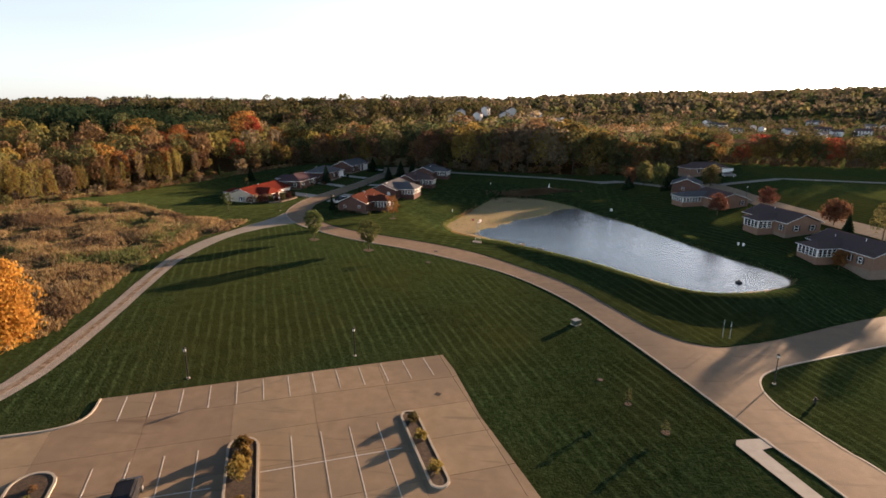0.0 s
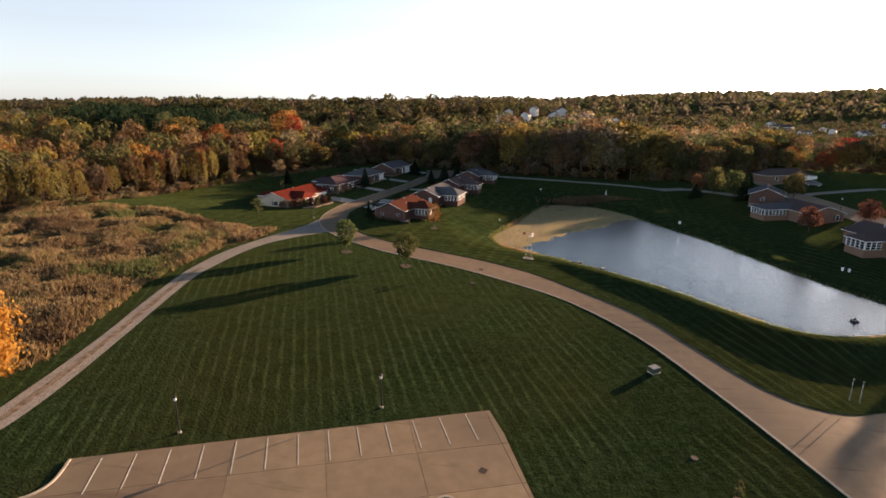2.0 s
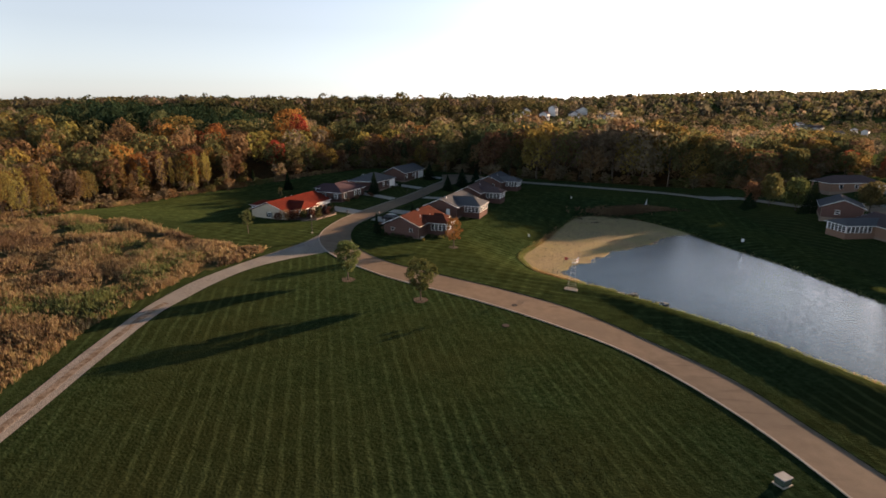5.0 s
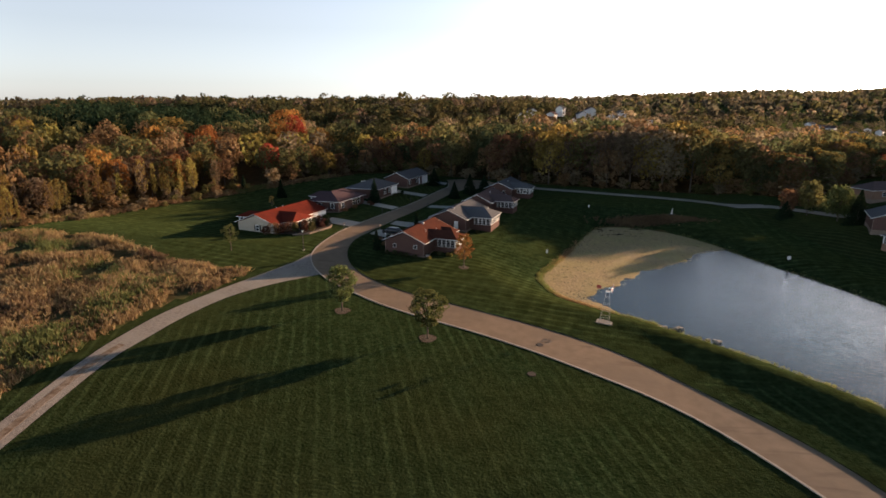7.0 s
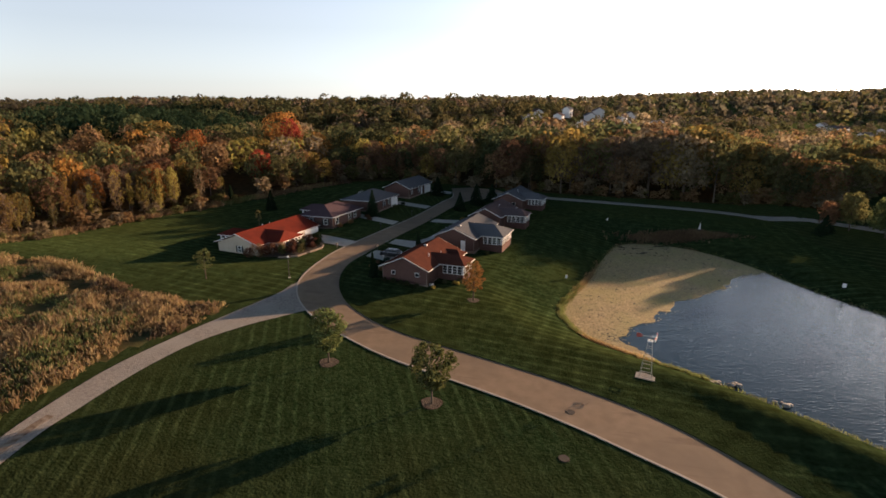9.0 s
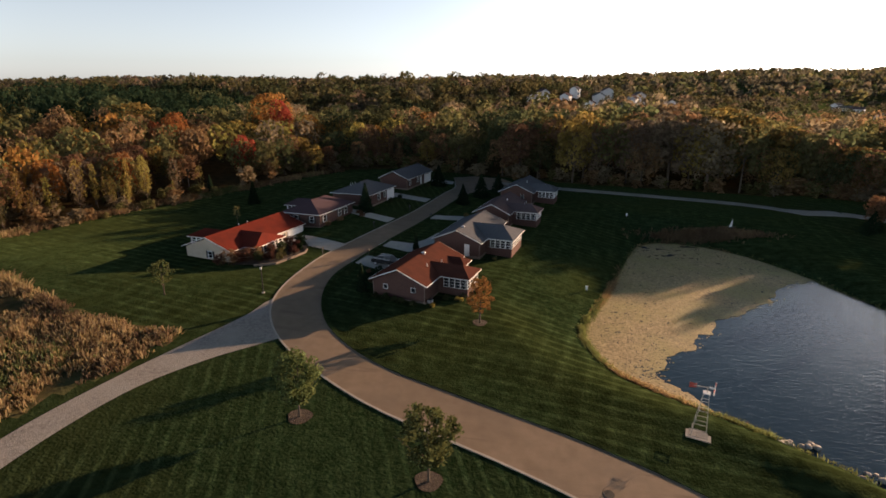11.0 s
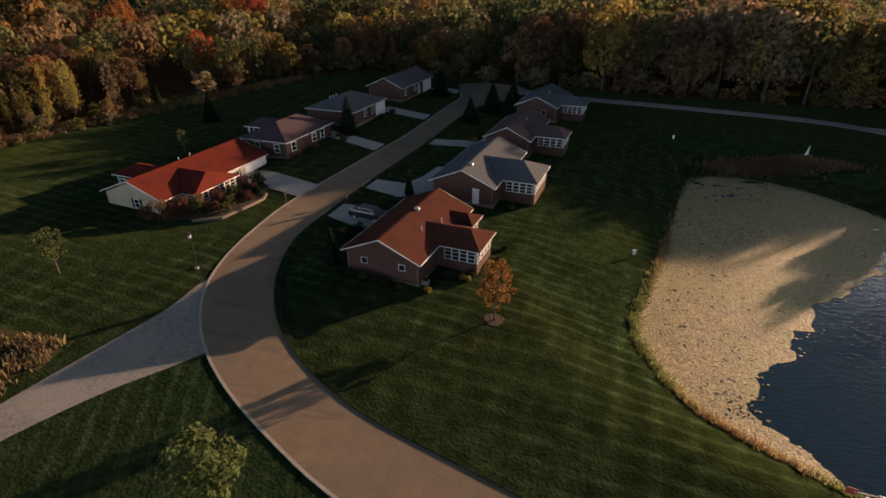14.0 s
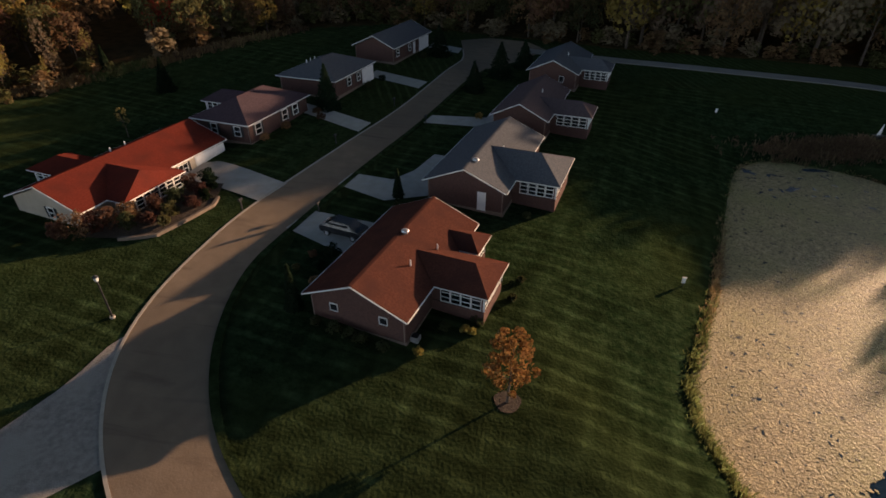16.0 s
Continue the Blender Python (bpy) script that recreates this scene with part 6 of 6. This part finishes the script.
# ---- far country: roadside trees, brown field, town and ridge ----
r5 = np.random.default_rng(501)
for i in range(70):
    f = i / 69
    x, y = 109 + 108 * f + r5.uniform(-3, 3), 228 - 30 * f + r5.uniform(-6, 6)
    key = r5.choice(["red", "gold", "olive", "orange", "green", "rust"], p=[0.09, 0.14, 0.30, 0.08, 0.16, 0.23])
    wood_tree(x, y, r5.uniform(7, 13) * (0.65 if x < 124 else 1.0), key, WORDS[key] + " roadside tree beyond the open field", "roadside trees")
woods("roadside_brush", [(a, b, ground_z(a, b) - 0.5, r5.uniform(2.5, 5), r5.choice(["brown", "olive", "rust"])) for a, b in [(109 + 108 * k / 119 + r5.uniform(-3, 3), 225 - 30 * k / 119 + r5.uniform(-4, 3)) for k in range(120)]], 0, "brown brush along the foot of the roadside trees", 200, 0.06, 1.6)
FIELD = mat("ploughed_field", (0.055, 0.038, 0.03), (0.08, 0.052, 0.04), 0.2, 0.95, spec=0.0)
field = [(190, 392), (330, 385), (520, 560), (480, 610), (262, 505)]
tagged(drape("brown_field", field, 0.3, FIELD, cell=20.0), "bare brown field before the town", "field", kind="structure")
FARWALL = mat("pale_far_wall", (0.46, 0.45, 0.44), (0.55, 0.54, 0.53), 0.3, 0.8)


def town_house(x, y, w, d, h, heading, roof):
    root = empty("town_house", pose(x, y, ground_z(x, y), 0, 0, heading))
    part("wall", boxes((-w / 2, w / 2, -d / 2, d / 2, -2, h)), FARWALL, root)
    P = [(-w / 2 - 0.5, -d / 2 - 0.5, h), (-w / 2 - 0.5, 0, h + d * 0.3), (-w / 2 - 0.5, d / 2 + 0.5, h), (w / 2 + 0.5, -d / 2 - 0.5, h), (w / 2 + 0.5, 0, h + d * 0.3), (w / 2 + 0.5, d / 2 + 0.5, h)]
    slab_roof(root, "roof", P, ((0, 1, 4, 3), (1, 2, 5, 4)), roof, 0.3)
    for s_ in (-1, 1):
        bm = bmesh.new()
        v = [bm.verts.new(q) for q in ((s_ * w / 2, -d / 2, h), (s_ * w / 2, d / 2, h), (s_ * w / 2, 0, h + d * 0.28))]
        f = bm.faces.new(v if s_ > 0 else v[::-1])
        g = bmesh.ops.extrude_face_region(bm, geom=[f])
        for q in [k for k in g["geom"] if isinstance(k, bmesh.types.BMVert)]:
            q.co.x -= s_ * 0.2
        bmesh.ops.recalc_face_normals(bm, faces=bm.faces[:])
        part("gable", bm, FARWALL, root)
    me = share(("far_window", GLASS), lambda: boxes((-0.6, 0.6, 0, 0.08, 0, 1.4)))
    for k in range(int(w // 3)):
        for z in ((1.2, 4.0) if h > 5 else (1.2,)):
            child("window", me, root, Matrix.Translation((-w / 2 + 1.6 + k * 3, -d / 2, z)) @ Matrix.Rotation(math.pi, 4, "Z"))
    tagged(root, "pale two-storey house in the distant town", "house", "town houses")


for i in range(41):
    if i < 26:
        x, y = r5.uniform(330, 720), r5.uniform(520, 800)
    else:
        x, y = TOWN[i - 26]
    town_house(x, y, r5.uniform(10, 18) if i < 26 else r5.uniform(4.5, 6.0), r5.uniform(6, 8), r5.uniform(4.0, 5.6), r5.uniform(-60, 60) if i < 26 else r5.uniform(55, 115), [ROOF_GREY, ROOF_BROWN][i % 2])


def far_rows(n, box4, hmin, hmax, avoid=None):
    out = []
    x, y = r5.uniform(box4[0], box4[1], n), r5.uniform(box4[2], box4[3], n)
    ok = (np.abs(x) < y * 1.05 + 60)
    if avoid:
        ok &= poly_distance(avoid, x, y) > 4
    ok &= poly_distance(WOODS_POLY, x, y) > 0
    x, y = x[ok], y[ok]
    for a, b, c in zip(x, y, terrain(x, y)):
        # half of these take the dull leaves that carry painted haze
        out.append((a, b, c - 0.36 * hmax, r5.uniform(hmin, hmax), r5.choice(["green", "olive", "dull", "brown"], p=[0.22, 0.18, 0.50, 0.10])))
    return out


woods("valley_trees", far_rows(2200, (140, 900, 330, 900), 6, 12.5, field), 1, "scattered haze-greyed autumn trees among the distant town", 80, 0.082)
ridge_rows = []
for a, b in ((900, 1150), (1150, 1500), (1500, 1900)):
    ridge_rows += far_rows(1500, (-1500, 1900, a, b), 16, 24)
woods("ridge_woodland", [(a, b, c, d_ * 1.05, e) for a, b, c, d_, e in ridge_rows], 1, "wooded ridge on the horizon in haze-greyed autumn colours", 32, 0.16)


# tall trees beside the tan houses, whose shadows fall across the junction
for i, (x, y, h) in enumerate(((90.8, 109.6, 8.0), (104.4, 108.6, 6.0), (101.4, 112.6, 6.5))):
    wood_tree(x, y, h, ["olive", "rust", "green"][i], WORDS[["olive", "rust", "green"][i]] + " tall tree beside the tan houses", "tall trees by the side road")


# pond aerator
def aerator(x, y):
    root = empty("pond_aerator", pose(x, y, WATER - 0.02))
    bm = bmesh.new()
    bmesh.ops.create_cone(bm, cap_ends=True, segments=14, radius1=0.65, radius2=0.5, depth=0.3, matrix=Matrix.Translation((0, 0, 0.1)))
    part("float", bm, BLACK, root)
    bm = bmesh.new()
    bmesh.ops.create_cone(bm, cap_ends=True, segments=10, radius1=0.2, radius2=0.12, depth=0.4, matrix=Matrix.Translation((0, 0, 0.4)))
    part("nozzle", bm, BLACK, root)
    tagged(root, "dark floating aerator on the pond", "aerator")


aerator(51.4, 90.6)

# concrete slabs of the parking lot
def clip(poly, axis, at, keep_above):
    out = []
    for p, q in zip(poly, poly[1:] + poly[:1]):
        a, b = p[axis] - at, q[axis] - at
        if not keep_above:
            a, b = -a, -b
        if a >= 0:
            out.append(p)
        if (a >= 0) != (b >= 0):
            t = a / (a - b)
            out.append((p[0] + (q[0] - p[0]) * t, p[1] + (q[1] - p[1]) * t))
    return out


local = [(x * AX.x + y * AX.y, x * SIDE.x + y * SIDE.y) for x, y in LOT]
a_lo, a_hi = min(p[0] for p in local), max(p[0] for p in local)
b_lo, b_hi = min(p[1] for p in local), max(p[1] for p in local)
ca, cb = 5.4, 8.3
ia = 0
while a_lo + ia * ca < a_hi:
    ib = 0
    while b_lo + ib * cb < b_hi:
        piece = local
        for axis, lo, hi in ((0, a_lo + ia * ca, a_lo + (ia + 1) * ca), (1, b_lo + ib * cb, b_lo + (ib + 1) * cb)):
            piece = clip(piece, axis, lo + 0.018, True)
            piece = clip(piece, axis, hi - 0.018, False) if piece else piece
        ib += 1
        if len(piece) < 3:
            continue
        flat = [(a * AX.x + b * SIDE.x, a * AX.y + b * SIDE.y) for a, b in piece]
        zs_ = terrain(np.array([p[0] for p in flat]), np.array([p[1] for p in flat]))
        n = len(flat)
        verts = [(x, y, z + 0.01) for (x, y), z in zip(flat, zs_)] + [(x, y, z + 0.06) for (x, y), z in zip(flat, zs_)]
        area = sum(p[0] * q[1] - q[0] * p[1] for p, q in zip(flat, flat[1:] + flat[:1]))
        top, sides = tuple(range(n, 2 * n)), [(i, (i + 1) % n, n + (i + 1) % n, n + i) for i in range(n)]
        if area < 0:
            top, sides = top[::-1], [f[::-1] for f in sides]
        link("slab", verts, [top] + sides, CONCRETE, lot)
    ia += 1
